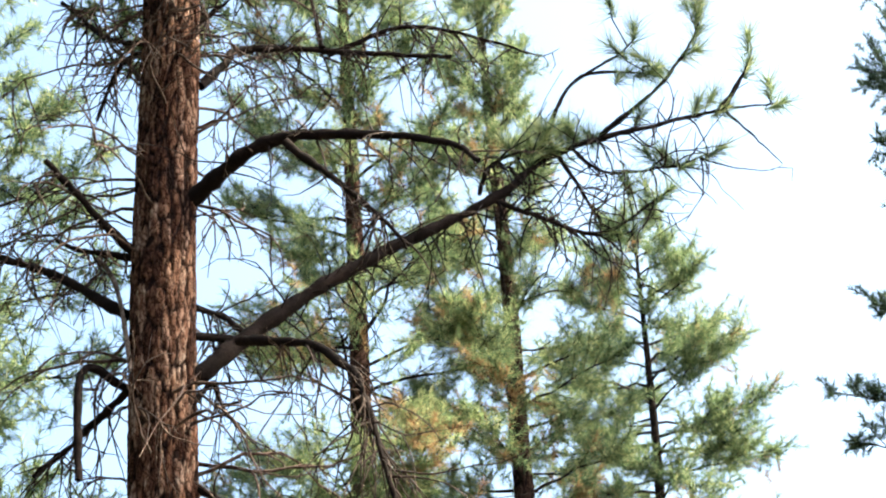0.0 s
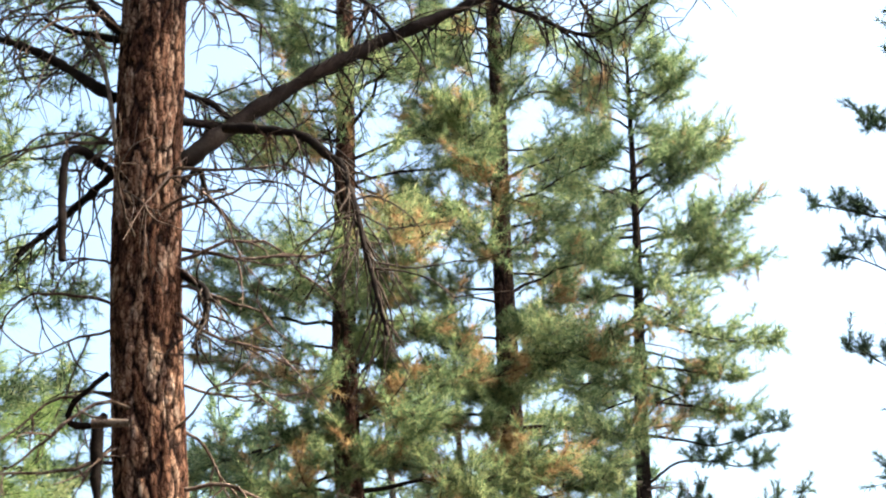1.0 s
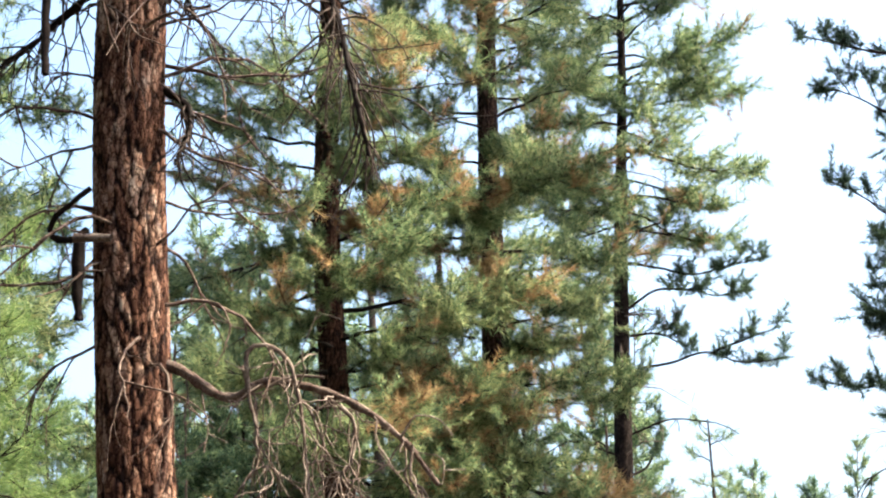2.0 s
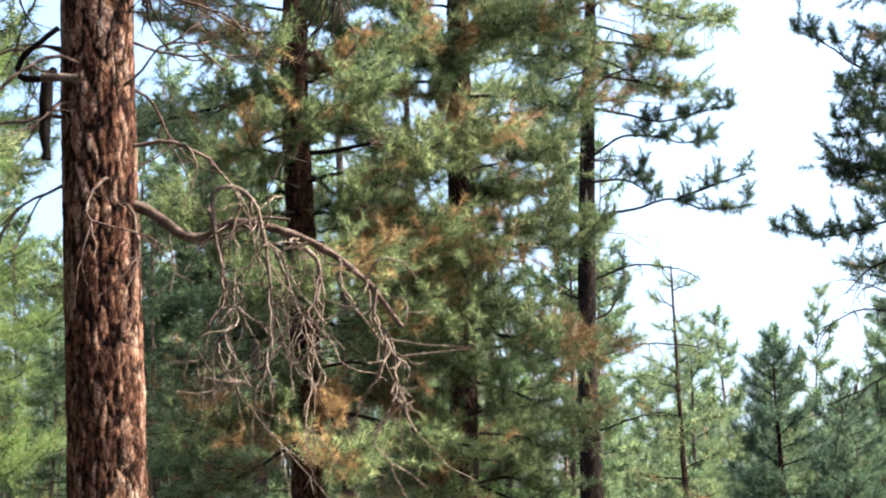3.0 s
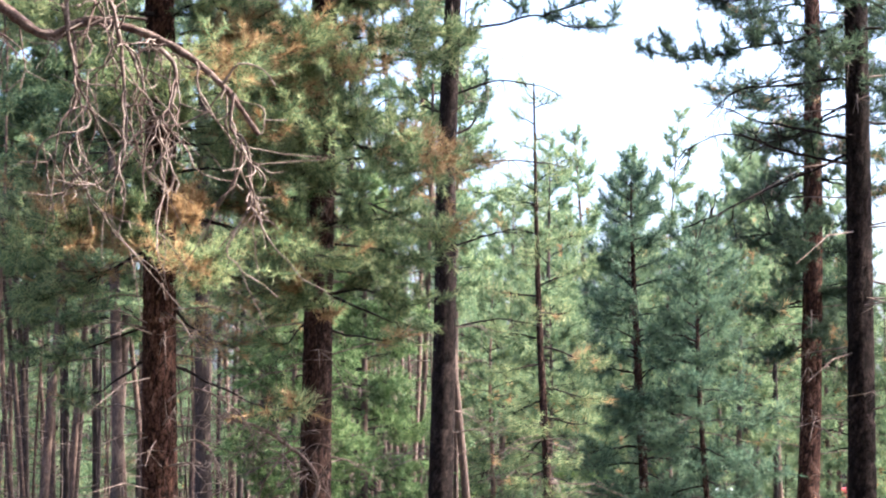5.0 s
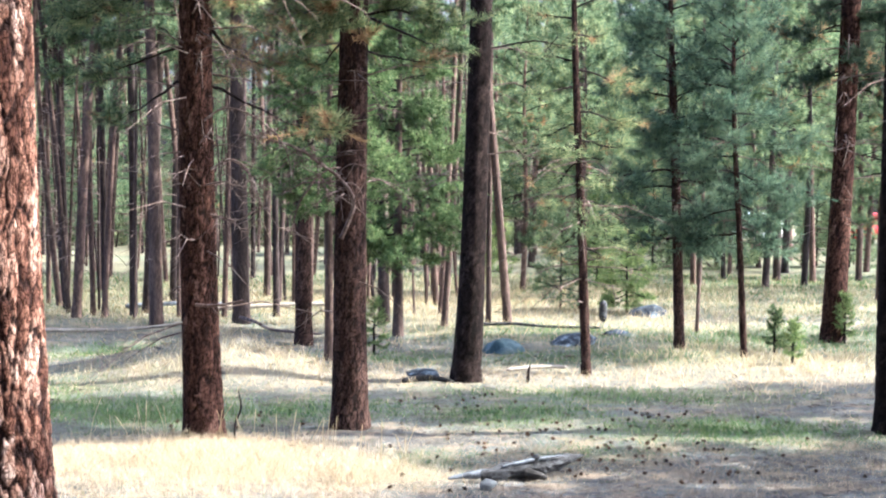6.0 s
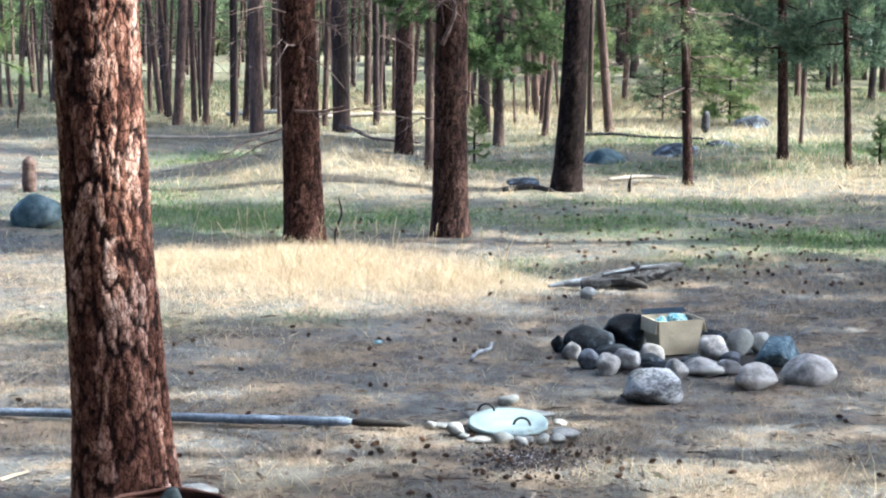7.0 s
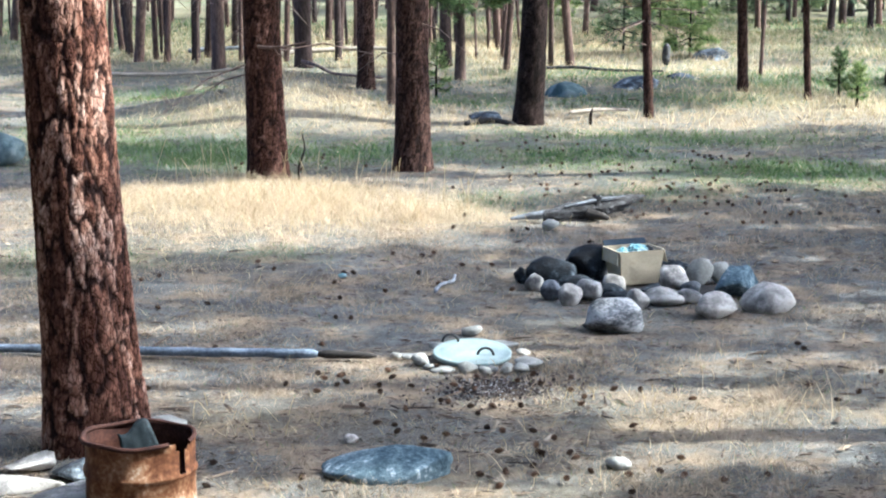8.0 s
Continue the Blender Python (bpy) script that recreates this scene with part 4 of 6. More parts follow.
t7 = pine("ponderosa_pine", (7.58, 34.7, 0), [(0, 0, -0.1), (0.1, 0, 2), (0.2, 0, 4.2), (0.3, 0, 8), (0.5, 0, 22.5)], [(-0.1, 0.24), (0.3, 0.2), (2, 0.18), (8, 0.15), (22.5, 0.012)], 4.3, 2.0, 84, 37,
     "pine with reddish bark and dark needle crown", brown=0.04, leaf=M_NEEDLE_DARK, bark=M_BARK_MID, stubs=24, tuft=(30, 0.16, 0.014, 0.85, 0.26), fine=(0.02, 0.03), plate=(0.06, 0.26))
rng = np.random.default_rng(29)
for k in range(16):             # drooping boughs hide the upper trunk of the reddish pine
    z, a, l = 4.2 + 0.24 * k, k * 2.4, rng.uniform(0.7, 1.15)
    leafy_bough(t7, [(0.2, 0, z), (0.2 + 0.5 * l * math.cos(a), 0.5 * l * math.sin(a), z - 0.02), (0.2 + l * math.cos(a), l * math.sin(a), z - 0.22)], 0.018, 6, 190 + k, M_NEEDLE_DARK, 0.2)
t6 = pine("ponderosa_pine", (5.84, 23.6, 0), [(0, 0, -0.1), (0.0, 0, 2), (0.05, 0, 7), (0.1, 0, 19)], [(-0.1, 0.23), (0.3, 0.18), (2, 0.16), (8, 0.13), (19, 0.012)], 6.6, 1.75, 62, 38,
     "pine with shade-coloured trunk, dead lower boughs and narrow crown", brown=0.0, leaf=M_NEEDLE_DARK, stubs=34, style={"bare": 0.3, "taper": 0.38, "low_pitch": -10, "extra": 4}, tuft=(52, 0.115, 0.011, 0.9, 0.2), bark=M_BARK_SHADED)
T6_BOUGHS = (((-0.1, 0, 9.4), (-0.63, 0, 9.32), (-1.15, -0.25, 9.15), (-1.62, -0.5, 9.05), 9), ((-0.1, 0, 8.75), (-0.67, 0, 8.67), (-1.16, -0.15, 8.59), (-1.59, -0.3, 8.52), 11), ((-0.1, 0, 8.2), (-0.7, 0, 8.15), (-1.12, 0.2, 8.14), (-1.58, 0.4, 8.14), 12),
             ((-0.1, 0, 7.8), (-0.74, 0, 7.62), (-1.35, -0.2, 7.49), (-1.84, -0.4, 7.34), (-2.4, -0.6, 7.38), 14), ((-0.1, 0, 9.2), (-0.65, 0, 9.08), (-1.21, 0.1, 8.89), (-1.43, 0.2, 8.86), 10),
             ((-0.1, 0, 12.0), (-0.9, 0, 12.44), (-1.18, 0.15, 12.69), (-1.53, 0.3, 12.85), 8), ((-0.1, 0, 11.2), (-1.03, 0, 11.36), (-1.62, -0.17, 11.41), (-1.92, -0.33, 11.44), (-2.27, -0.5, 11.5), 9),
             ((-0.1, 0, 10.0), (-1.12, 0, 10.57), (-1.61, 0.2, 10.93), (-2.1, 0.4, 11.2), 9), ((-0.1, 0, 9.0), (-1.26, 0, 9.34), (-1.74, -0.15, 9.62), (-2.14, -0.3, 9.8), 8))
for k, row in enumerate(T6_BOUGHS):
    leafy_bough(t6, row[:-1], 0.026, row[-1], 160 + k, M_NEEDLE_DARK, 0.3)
for k, pts in enumerate((((-0.1, 0, 7.2), (-0.77, 0, 7.11), (-1.29, 0.25, 7.08), (-1.61, 0.5, 6.81)), ((-0.1, 0, 6.2), (-0.81, 0, 6.36), (-1.46, -0.2, 6.52), (-2.06, -0.4, 6.29)),
                         ((-0.1, 0, 6.3), (-0.84, 0, 5.96), (-1.49, -0.4, 5.66), (-2.12, -0.8, 5.39)), ((-0.1, 0, 6.5), (-0.8, 0, 6.65), (-1.05, 0.4, 6.77), (-1.49, 0.8, 7.03)))):
    bare_limb(t6, pts, 0.02, 0.006, 170 + k, 16, 0.5, M_LIMB)
pine("ponderosa_pine", (-1.28, 34.7, 0), [(0, 0, -0.1), (0, 0, 3), (0.1, 0, 15)], [(-0.1, 0.17), (0.3, 0.14), (6, 0.11), (15, 0.012)], 5.0, 1.5, 34, 39,
     "dark-trunked pine at the edge of the thicket", tuft=(20, 0.16, 0.008), stubs=10)
pine("young_pine", (-4.9, 16.6, 0), [(0, 0, -0.1), (0, 0, 4), (0.1, 0, 9.2)], [(-0.1, 0.12), (0.3, 0.1), (5, 0.06), (9.2, 0.008)], 2.5, 1.75, 60, 40,
     "young pine with bright fresh green needles", tuft=(34, 0.19, 0.005), leaf=M_NEEDLE_FRESH, brown=0.0)
pine("ponderosa_pine", (-6.3, 21.5, 0), [(0, 0, -0.1), (0, 0, 4), (0.1, 0, 20)], [(-0.1, 0.22), (0.3, 0.18), (8, 0.13), (20, 0.01)], 6.0, 2.6, 85, 41,
     "pine with dark needle crown behind the young pine", brown=0.0, leaf=M_NEEDLE, tuft=(30, 0.17, 0.013, 0.9, 0.22))

# ---- unseen pines added beside and behind the camera, whose crowns dapple the ground ----
SHADE_PINES = ((7.6, 17.2, 14, 3.6, 2.2), (10.8, 16.4, 17, 4.5, 2.4), (9.2, 14.6, 15, 4.0, 1.8), (10.5, 8.8, 17, 5.0, 2.2), (7.6, 10.7, 6.6, 2.2, 1.3), (7.0, 12.1, 10.2, 6.6, 1.2), (8.6, 13.5, 26, 18.4, 2.5), (11.5, 18.0, 16, 5.0, 1.4), (8.3, 21.4, 7.6, 2.2, 1.5),
              (8.0, 19.5, 7.4, 2.2, 1.5), (10.2, 26.2, 16, 4.5, 2.4), (11.2, 27.6, 8.2, 3.0, 1.7), (6.0, 6.0, 15, 4.5, 2.2), (10.0, 7.4, 16, 5.0, 2.4), (12.5, 33.0, 16, 5.0, 2.2), (12.0, 23.8, 9.5, 3.0, 1.3), (12.6, 25.9, 18.0, 8.0, 2.0), (13.0, 35.8, 13.5, 4.0, 1.6), (13.6, 41.0, 15.0, 4.5, 2.0), (14.5, 44.5, 15.0, 4.5, 2.0))
for k, (x, y, h, low, reach) in enumerate(SHADE_PINES):
    pine("ponderosa_pine", (x, y, 0), [(0, 0, -0.1), (0, 0, 5), (0.1, 0, h)], [(-0.1, 0.25), (0.3, 0.2), (8, 0.13), (h, 0.01)], low, reach, 40 + (26 if 24 < y < 27.5 else 14 if y < 13.7 and x < 9 else 0), 60 + k,
         "unseen pine added beside the camp to cast shade", tuft=(13, 0.22, 0.028), fine=None, bark=M_FARBARK, group="pines round the camp")


def stand():
    """Unseen close-set pines behind the camera and on the shady side, added to block sky light."""
    rng = np.random.default_rng(19)
    first = pine("ponderosa_pine", (-7.5, 12.0, 0), [(0, 0, -0.1), (0, 0, 7), (0.2, 0, 20)], [(-0.1, 0.27), (0.3, 0.22), (9, 0.15), (20, 0.01)], 5.0, 3.3, 64, 85,
                 "unseen pine with wide dense crown, added to block sky light", tuft=(12, 0.28, 0.05), fine=None, bark=M_FARBARK, group="stand round the camp", style={"subs_m": 4.0, "extra": 2})
    for gy in range(8):
        for gx in range(8):
            x, y = -15.4 + 4.4 * gx + rng.uniform(-1, 1), -17.5 + 4.4 * gy + rng.uniform(-1, 1)
            if math.hypot(x, y) < 4.6 or y > -1.5 and abs(x) < 5.4 + 0.32 * max(y, 0) or y > 6.8 and x > 0 or y > 15:
                continue
            copy_thing(first, pose(x, y, 0, 0, 0, rng.uniform(0, 360)) @ Matrix.Diagonal((1, 1, rng.uniform(0.85, 1.15), 1)))


stand()

# ---- the thicket and the far forest ----
def forest():
    rng = np.random.default_rng(77)
    kinds = {}
    specs = {"slim": [(13.5, 6.0, 1.15, 0.058), (15.0, 7.0, 1.3, 0.08), (12.0, 5.2, 1.0, 0.048)],
             "tall": [(15.5, 5.6, 1.9, 0.14), (17.0, 6.2, 2.1, 0.165), (14.0, 4.8, 1.7, 0.125)],
             "young": [(9.0, 2.2, 1.5, 0.085), (7.5, 1.6, 1.35, 0.07), (10.5, 2.8, 1.7, 0.1)]}
    words = {"slim": "slim straight pine with high needle crown in the thicket", "tall": "tall pine of the far forest with dark trunk", "young": "bushy young pine with green crown in the far forest"}
    for kind, rows in specs.items():
        kinds[kind] = []
        for j, (h, low, reach, r) in enumerate(rows):
            bend = 0.4 if kind == "slim" else 0.1
            t = pine("forest_pine", (-40 + 3 * j, -60, 0), [(0, 0, -0.2), (bend * 0.4, 0.05, h * 0.3), (bend, -0.05, h * 0.65), (bend * 0.7, 0, h)],
                     [(-0.2, r * 1.35), (0.3, r * 1.05), (h * 0.5, r * 0.75), (h, 0.01)], low, reach, {"slim": 36, "tall": 54, "young": 48}[kind], 90 + j, words[kind],
                     tuft=(22, 0.2, 0.027, 0.9, 0.28), style={"subs": 3, "subs_m": 3.4, "extra": 1}, brown=0.02, leaf=M_NEEDLE_FAR, fine=None, bark=M_FARBARK,
                     group={"slim": "thicket pines", "tall": "far forest pines", "young": "far young pines"}[kind], stubs=10 if kind == "slim" else 4)
            kinds[kind].append(t)
    spots = [("tall", -4.0, 37.3, 0.85), ("tall", -2.56, 38.4, 0.95), ("slim", 1.14, 37.65, 1.0), ("slim", 2.0, 38.45, 0.9), ("slim", 2.36, 38.4, 1.0), ("slim", 5.63, 36.9, 0.75),
             ("tall", 0.07, 38.3, 0.75), ("slim", -5.7, 39.1, 0.9), ("slim", -5.5, 40.0, 0.9), ("slim", -5.2, 39.3, 0.95), ("slim", -4.75, 40.2, 1.0), ("slim", -6.3, 42.0, 1.1),
             ("young", 8.9, 48.0, 0.95), ("young", 4.4, 44.5, 0.85), ("young", 6.6, 46.0, 0.85), ("young", 10.6, 44.0, 0.8), ("young", 3.2, 47.0, 0.9), ("young", 2.3, 50.0, 0.9)]
    spots += [("young", x, y, k) for x, y, k in ((7.6, 49.5, 0.7), (8.2, 59.0, 1.0), (12.0, 52.0, 0.8), (12.9, 55.0, 0.9), (7.4, 67.0, 1.1), (4.6, 70.0, 1.1), (12.6, 48.0, 0.7))]
    spots += [("tall", 10.72, 55.0, 0.6), ("tall", 11.81, 58.0, 0.62), ("young", 8.59, 52.0, 0.7), ("slim", 10.4, 57.0, 0.65), ("tall", 13.2, 60.0, 0.6), ("young", 9.4, 58.0, 0.75)]
    spots += [("tall", 9.78, 51.2, 0.58), ("tall", 9.95, 48.7, 0.6), ("tall", 10.5, 50.3, 0.56), ("tall", 12.8, 52.8, 0.6), ("tall", 7.5, 49.8, 0.55)]
    for x, y, h in ((4.2, 58, 10.0), (3.2, 62, 10.6), (5.3, 57, 9.4), (5.0, 68, 11.0), (7.0, 70, 12.0), (8.6, 73, 12.0), (10.2, 72, 13.0), (11.6, 70, 12.2), (13.6, 72, 12.0), (6.1, 64, 10.6), (9.4, 66, 11.2), (12.6, 64, 11.0), (15.2, 70, 12.0)):
        spots.append(("young", x, y, h / 9.0))
    for j in range(16):             # unseen bushy trees, added close on the camp's shady side to block sky light
        spots.append(("young", -7.2 - 5 * rng.uniform() - 0.12 * j, 1.0 + 1.15 * j, rng.uniform(1.3, 1.7)))
    for j in range(62):             # a belt of bushy young trees closes the view
        spots.append(("young", -24 + 48 * (j + rng.uniform()) / 62, rng.uniform(68, 84), rng.uniform(0.6, 1.0)))
    for j in range(22):             # the forest goes on unseen beside and behind the camp, added to dim sky light
        a = radians(rng.uniform(120, 335))
        d = rng.uniform(13, 40)
        spots.append(("tall", d * math.sin(a), d * math.cos(a), rng.uniform(0.9, 1.3)))
    for j in range(46):             # close-set slim trunks of the thicket
        y = rng.uniform(38, 56)
        spots.append(("slim", y * rng.uniform(-0.26, -0.005), y, rng.uniform(0.75, 1.1)))
    taken = [(p[1], p[2]) for p in spots]
    tries = 0
    while len(spots) < 288 and tries < 6000:
        tries += 1
        y = rng.uniform(37, 75) if rng.uniform() < 0.55 else rng.uniform(58, 115)
        a = rng.uniform(-0.34, 0.36)
        x = a * y
        if 0.02 < a < 0.26 and y < (67 if a < 0.14 else 52):
            continue
        if a > 0.1 and 55 < y < 106 and abs(x - y * 0.184) < 1.7:
            continue
        gap = 0.75 if (a < 0.03 and y < 60) else 1.3
        if any(abs(x - u) < gap and abs(y - v) < gap * 1.4 for u, v in taken):
            continue
        if a < 0.03 and y < 60:
            kind = "slim" if rng.uniform() < 0.72 else "tall"
        else:
            kind = rng.choice(["tall", "young", "slim"], p=[0.28, 0.6, 0.12])
        room = (3.2 + y * (0.2 if a < 0.03 else 0.107 + 0.02 * math.sin(x))) / 16.0
        s = rng.uniform(0.75, 1.1) * min(1.0, room * (1.5 if kind == "young" else 1.0))
        spots.append((kind, x, y, s))
        taken.append((x, y))
    for k, (kind, x, y, s) in enumerate(spots):
        m = pose(x, y, float(lumps(np.array(x), np.array(y))) - 0.06, rng.normal(0, 1.6), rng.normal(0, 2.2), rng.uniform(0, 360)) @ Matrix.Diagonal((s * rng.uniform(0.75, 1.3) if kind == "slim" else s,) * 2 + (s, 1))
        copy_thing(kinds[kind][k % 3], m)
    for ts in kinds.values():       # the first of each kind takes its own place in the far forest
        for j, t in enumerate(ts):
            t.matrix_basis = pose(-14 + 7 * j + len(ts[0].name) % 3, 96 + 4 * j, float(lumps(np.array(0.0), np.array(96.0 + 4 * j))) - 0.06)


forest()


M_BRUSH = leafy("far_brush", [(0.0, (0.045, 0.065, 0.035)), (0.5, (0.13, 0.16, 0.085)), (1.0, (0.28, 0.3, 0.16))], 0.45)


def snag(h, r, seed):
    """A slim dead trunk with bare branches."""
    rng = np.random.default_rng(seed)
    ob = thing("dead_pine", (-30, -60, 0), "slim dead pine trunk with bare branches in the thicket", "tree", "bare thicket trunks")
    line = smooth_line([(0, 0, -0.2), (0.08, 0.05, h * 0.35), (-0.04, 0, h * 0.7), (0.12, 0, h)], 0.6)
    put("trunk", mesh_of("trunk", *tubes([(line, np.linspace(r, r * 0.3, len(line)))], 8)), M_FARBARK, ob)
    out = []
    for _ in range(46):
        z, a, l = rng.uniform(0.9, h), rng.uniform(0, 6.28), rng.uniform(0.25, 1.0)
        p, v = np.array([0.05, 0, z]), np.array([math.cos(a), math.sin(a), rng.uniform(-0.5, 0.2)])
        q = p + v * l * 0.6
        out.append((np.array([p, q, q + v * l * 0.5 + np.array([0, 0, -0.12 * l])]), np.array([0.011, 0.008, 0.003])))
    put("dead_brushwood", mesh_of("dead_brushwood", *tubes(out, 3)), M_DEAD, ob, kind="stuff")
    return ob


def snags():
    rng = np.random.default_rng(33)
    firsts = [snag(11.0, 0.062, 1), snag(9.5, 0.05, 2), snag(12.5, 0.08, 3)]
    for k in range(116):
        y = rng.uniform(38.5, 62)
        x = y * (rng.uniform(-0.26, 0.005) if k % 5 else rng.uniform(0.0, 0.05))
        m = pose(x, y, float(lumps(np.array(x), np.array(y))) - 0.06, rng.normal(0, 2.2), rng.normal(0, 3.0), rng.uniform(0, 360)) @ Matrix.Diagonal((rng.uniform(0.6, 1.35),) * 2 + (1, 1))
        if k < 3:
            firsts[k].matrix_basis = m
        else:
            copy_thing(firsts[k % 3], m)


snags()


def undergrowth():
    """Low brush that closes the view between the far trunks."""
    rng = np.random.default_rng(61)
    n = 5200
    y = rng.uniform(84, 104, n)
    x = rng.uniform(-0.36, 0.38, n) * y
    clear = (np.abs(x - 0.1838 * y) > 1.7) & (np.abs(x - 0.242 * y) > 1.5)       # open sight to the parked cars
    x, y = x[clear], y[clear]
    n = len(x)
    z = lumps(x, y) + (0.4 + 3.4 * rng.uniform(0, 1, n) ** 1.2) * (0.65 + 0.35 * np.sin(x * 0.7 + 2 * np.sin(y)))
    stems = [(np.array([(x[k], y[k], lumps(x[k], y[k]) - 0.1), (x[k] + 0.15, y[k], z[k])]), np.array([0.03, 0.012])) for k in range(0, n, 6)]
    ob = tagged(thing("undergrowth", (0, 0, 0), "dark green brush and saplings closing the far forest", "brush"), kind="stuff")
    put("stems", mesh_of("stems", *tubes(stems, 3)), M_LIMB, ob, kind="stuff")
    up = np.stack([rng.normal(0, 0.6, n), rng.normal(0, 0.6, n), np.ones(n)], 1)
    put("leaves", mesh_of("leaves", *needles(np.stack([x, y, z], 1), up, rng, 16, 0.75, 0.12, 1.1, 0.5), False), M_BRUSH, ob, kind="stuff")


undergrowth()

# ---- stones ----
M_GRANITE = two_tone("grey_granite", [(0.4, (0.06, 0.063, 0.067)), (0.55, (0.19, 0.195, 0.2)), (0.7, (0.4, 0.41, 0.415))], 7, 70, 0.85, 0.6, 0.012, rand=True, speck=0.25)
M_TANROCK = two_tone("tan_rock", [(0.4, (0.075, 0.07, 0.066)), (0.55, (0.21, 0.198, 0.186)), (0.7, (0.42, 0.4, 0.375))], 5, 60, 0.85, 0.6, 0.012, speck=0.22)
M_BANDED = two_tone("pale_streaked_granite", [(0.44, (0.045, 0.05, 0.056)), (0.56, (0.13, 0.135, 0.142)), (0.68, (0.36, 0.365, 0.37))], 5, 40, 0.85, 0.8, 0.02, (1, 1, 2.4), speck=0.3)
M_DARKROCK = two_tone("dark_rock", [(0.44, (0.010, 0.011, 0.013)), (0.58, (0.035, 0.04, 0.048)), (0.68, (0.12, 0.14, 0.16)), (0.8, (0.36, 0.4, 0.44))], 5, 40, 0.8, 0.7, 0.018, speck=0.16)
M_PALEROCK = two_tone("pale_rock", [(0.3, (0.105, 0.105, 0.098)), (0.55, (0.21, 0.21, 0.196)), (0.85, (0.364, 0.364, 0.35))], 6, 60, 0.85, 0.5, 0.01)
M_SOOT = two_tone("sooty_rock", [(0.5, (0.005, 0.006, 0.008)), (0.66, (0.016, 0.02, 0.026)), (0.76, (0.07, 0.086, 0.102)), (0.86, (0.3, 0.34, 0.38))], 5, 40, 0.75, 0.8, 0.02, speck=0.16)
M_TEAL = two_tone("lichen_rock", [(0.35, (0.02, 0.034, 0.038)), (0.55, (0.065, 0.095, 0.1)), (0.75, (0.17, 0.21, 0.22))], 4, 40, 0.85, 0.5, 0.012, speck=0.2)
M_DRIFT = two_tone("dark_driftwood", [(0.38, (0.008, 0.0075, 0.0075)), (0.55, (0.03, 0.029, 0.03)), (0.78, (0.12, 0.12, 0.127))], 8, 60, 0.85, 0.8, 0.012, (1, 3, 3))
M_BLUEROCK = two_tone("flecked_blue_rock", [(0.36, (0.014, 0.026, 0.036)), (0.52, (0.05, 0.078, 0.1)), (0.66, (0.12, 0.165, 0.195)), (0.8, (0.45, 0.5, 0.54))], 8, 38, 0.85, 0.8, 0.02, speck=0.42)
M_WEATHERED = two_tone("weathered_wood", [(0.36, (0.03, 0.031, 0.034)), (0.55, (0.11, 0.117, 0.13)), (0.8, (0.3, 0.32, 0.36))], 7, 60, 0.85, 0.7, 0.01)
M_PALEWOOD = two_tone("bleached_wood", [(0.3, (0.112, 0.091, 0.07)), (0.55, (0.224, 0.196, 0.161)), (0.85, (0.364, 0.336, 0.301))], 4, 40, 0.85, 0.5, 0.008)
M_CHAR = two_tone("charred_wood", [(0.3, (0.0084, 0.0077, 0.0077)), (0.7, (0.035, 0.0315, 0.0294)), (0.95, (0.098, 0.091, 0.084))], 6, 50, 0.8, 0.7, 0.01)
M_RUST = two_tone("rusted_steel", [(0.38, (0.014, 0.007, 0.005)), (0.5, (0.055, 0.021, 0.01)), (0.6, (0.1, 0.043, 0.019)), (0.7, (0.17, 0.095, 0.052)), (0.8, (0.3, 0.235, 0.18))], 5.5, 45, 0.8, 0.6, 0.006, metal=0.0, speck=0.3)
M_RIM = two_tone("dark_rust", [(0.35, (0.01, 0.006, 0.006)), (0.6, (0.032, 0.014, 0.011)), (0.85, (0.085, 0.038, 0.026))], 8, 60, 0.8, 0.5, 0.004)
# the blue of the reflected sky is painted into this weathered wood
M_POLE = two_tone("bluish_weathered_pole", [(0.36, (0.035, 0.044, 0.058)), (0.55, (0.105, 0.13, 0.17)), (0.8, (0.25, 0.295, 0.37))], 7, 60, 0.6, 0.6, 0.008)
M_SCRAP = two_tone("burnt_sheet_metal", [(0.3, (0.004, 0.006, 0.007)), (0.6, (0.011, 0.016, 0.02)), (0.9, (0.04, 0.058, 0.07))], 6, 60, 0.6, 0.3, 0.004, metal=0.1)
M_CARD = two_tone("cardboard", [(0.3, (0.34, 0.29, 0.2)), (0.6, (0.46, 0.4, 0.29)), (0.9, (0.55, 0.49, 0.37))], 5, 80, 0.85, 0.15, 0.002)
M_BLUECARD = two_tone("dark_blue_card", [(0.3, (0.012, 0.02, 0.032)), (0.6, (0.03, 0.045, 0.065)), (0.9, (0.08, 0.1, 0.12))], 5, 70, 0.7, 0.15, 0.002)
M_BAG = two_tone("plastic_bag", [(0.35, (0.04, 0.16, 0.2)), (0.5, (0.11, 0.28, 0.32)), (0.7, (0.34, 0.46, 0.49))], 9, 40, 0.35, 0.3, 0.004)
M_LID = two_tone("enamelled_lid", [(0.3, (0.12, 0.16, 0.165)), (0.55, (0.19, 0.24, 0.245)), (0.85, (0.27, 0.32, 0.325))], 4, 45, 0.5, 0.15, 0.003, metal=0.1)
M_BLACK = two_tone("black_iron", [(0.3, (0.007, 0.007, 0.0084)), (0.8, (0.028, 0.028, 0.0315))], 8, 60, 0.5, 0.2, 0.002)
M_CONE = two_tone("pine_cone", [(0.3, (0.021, 0.014, 0.0105)), (0.6, (0.063, 0.0385, 0.0245)), (0.9, (0.14, 0.091, 0.056))], 20, 90, 0.85, 0.4, 0.004, rand=True)


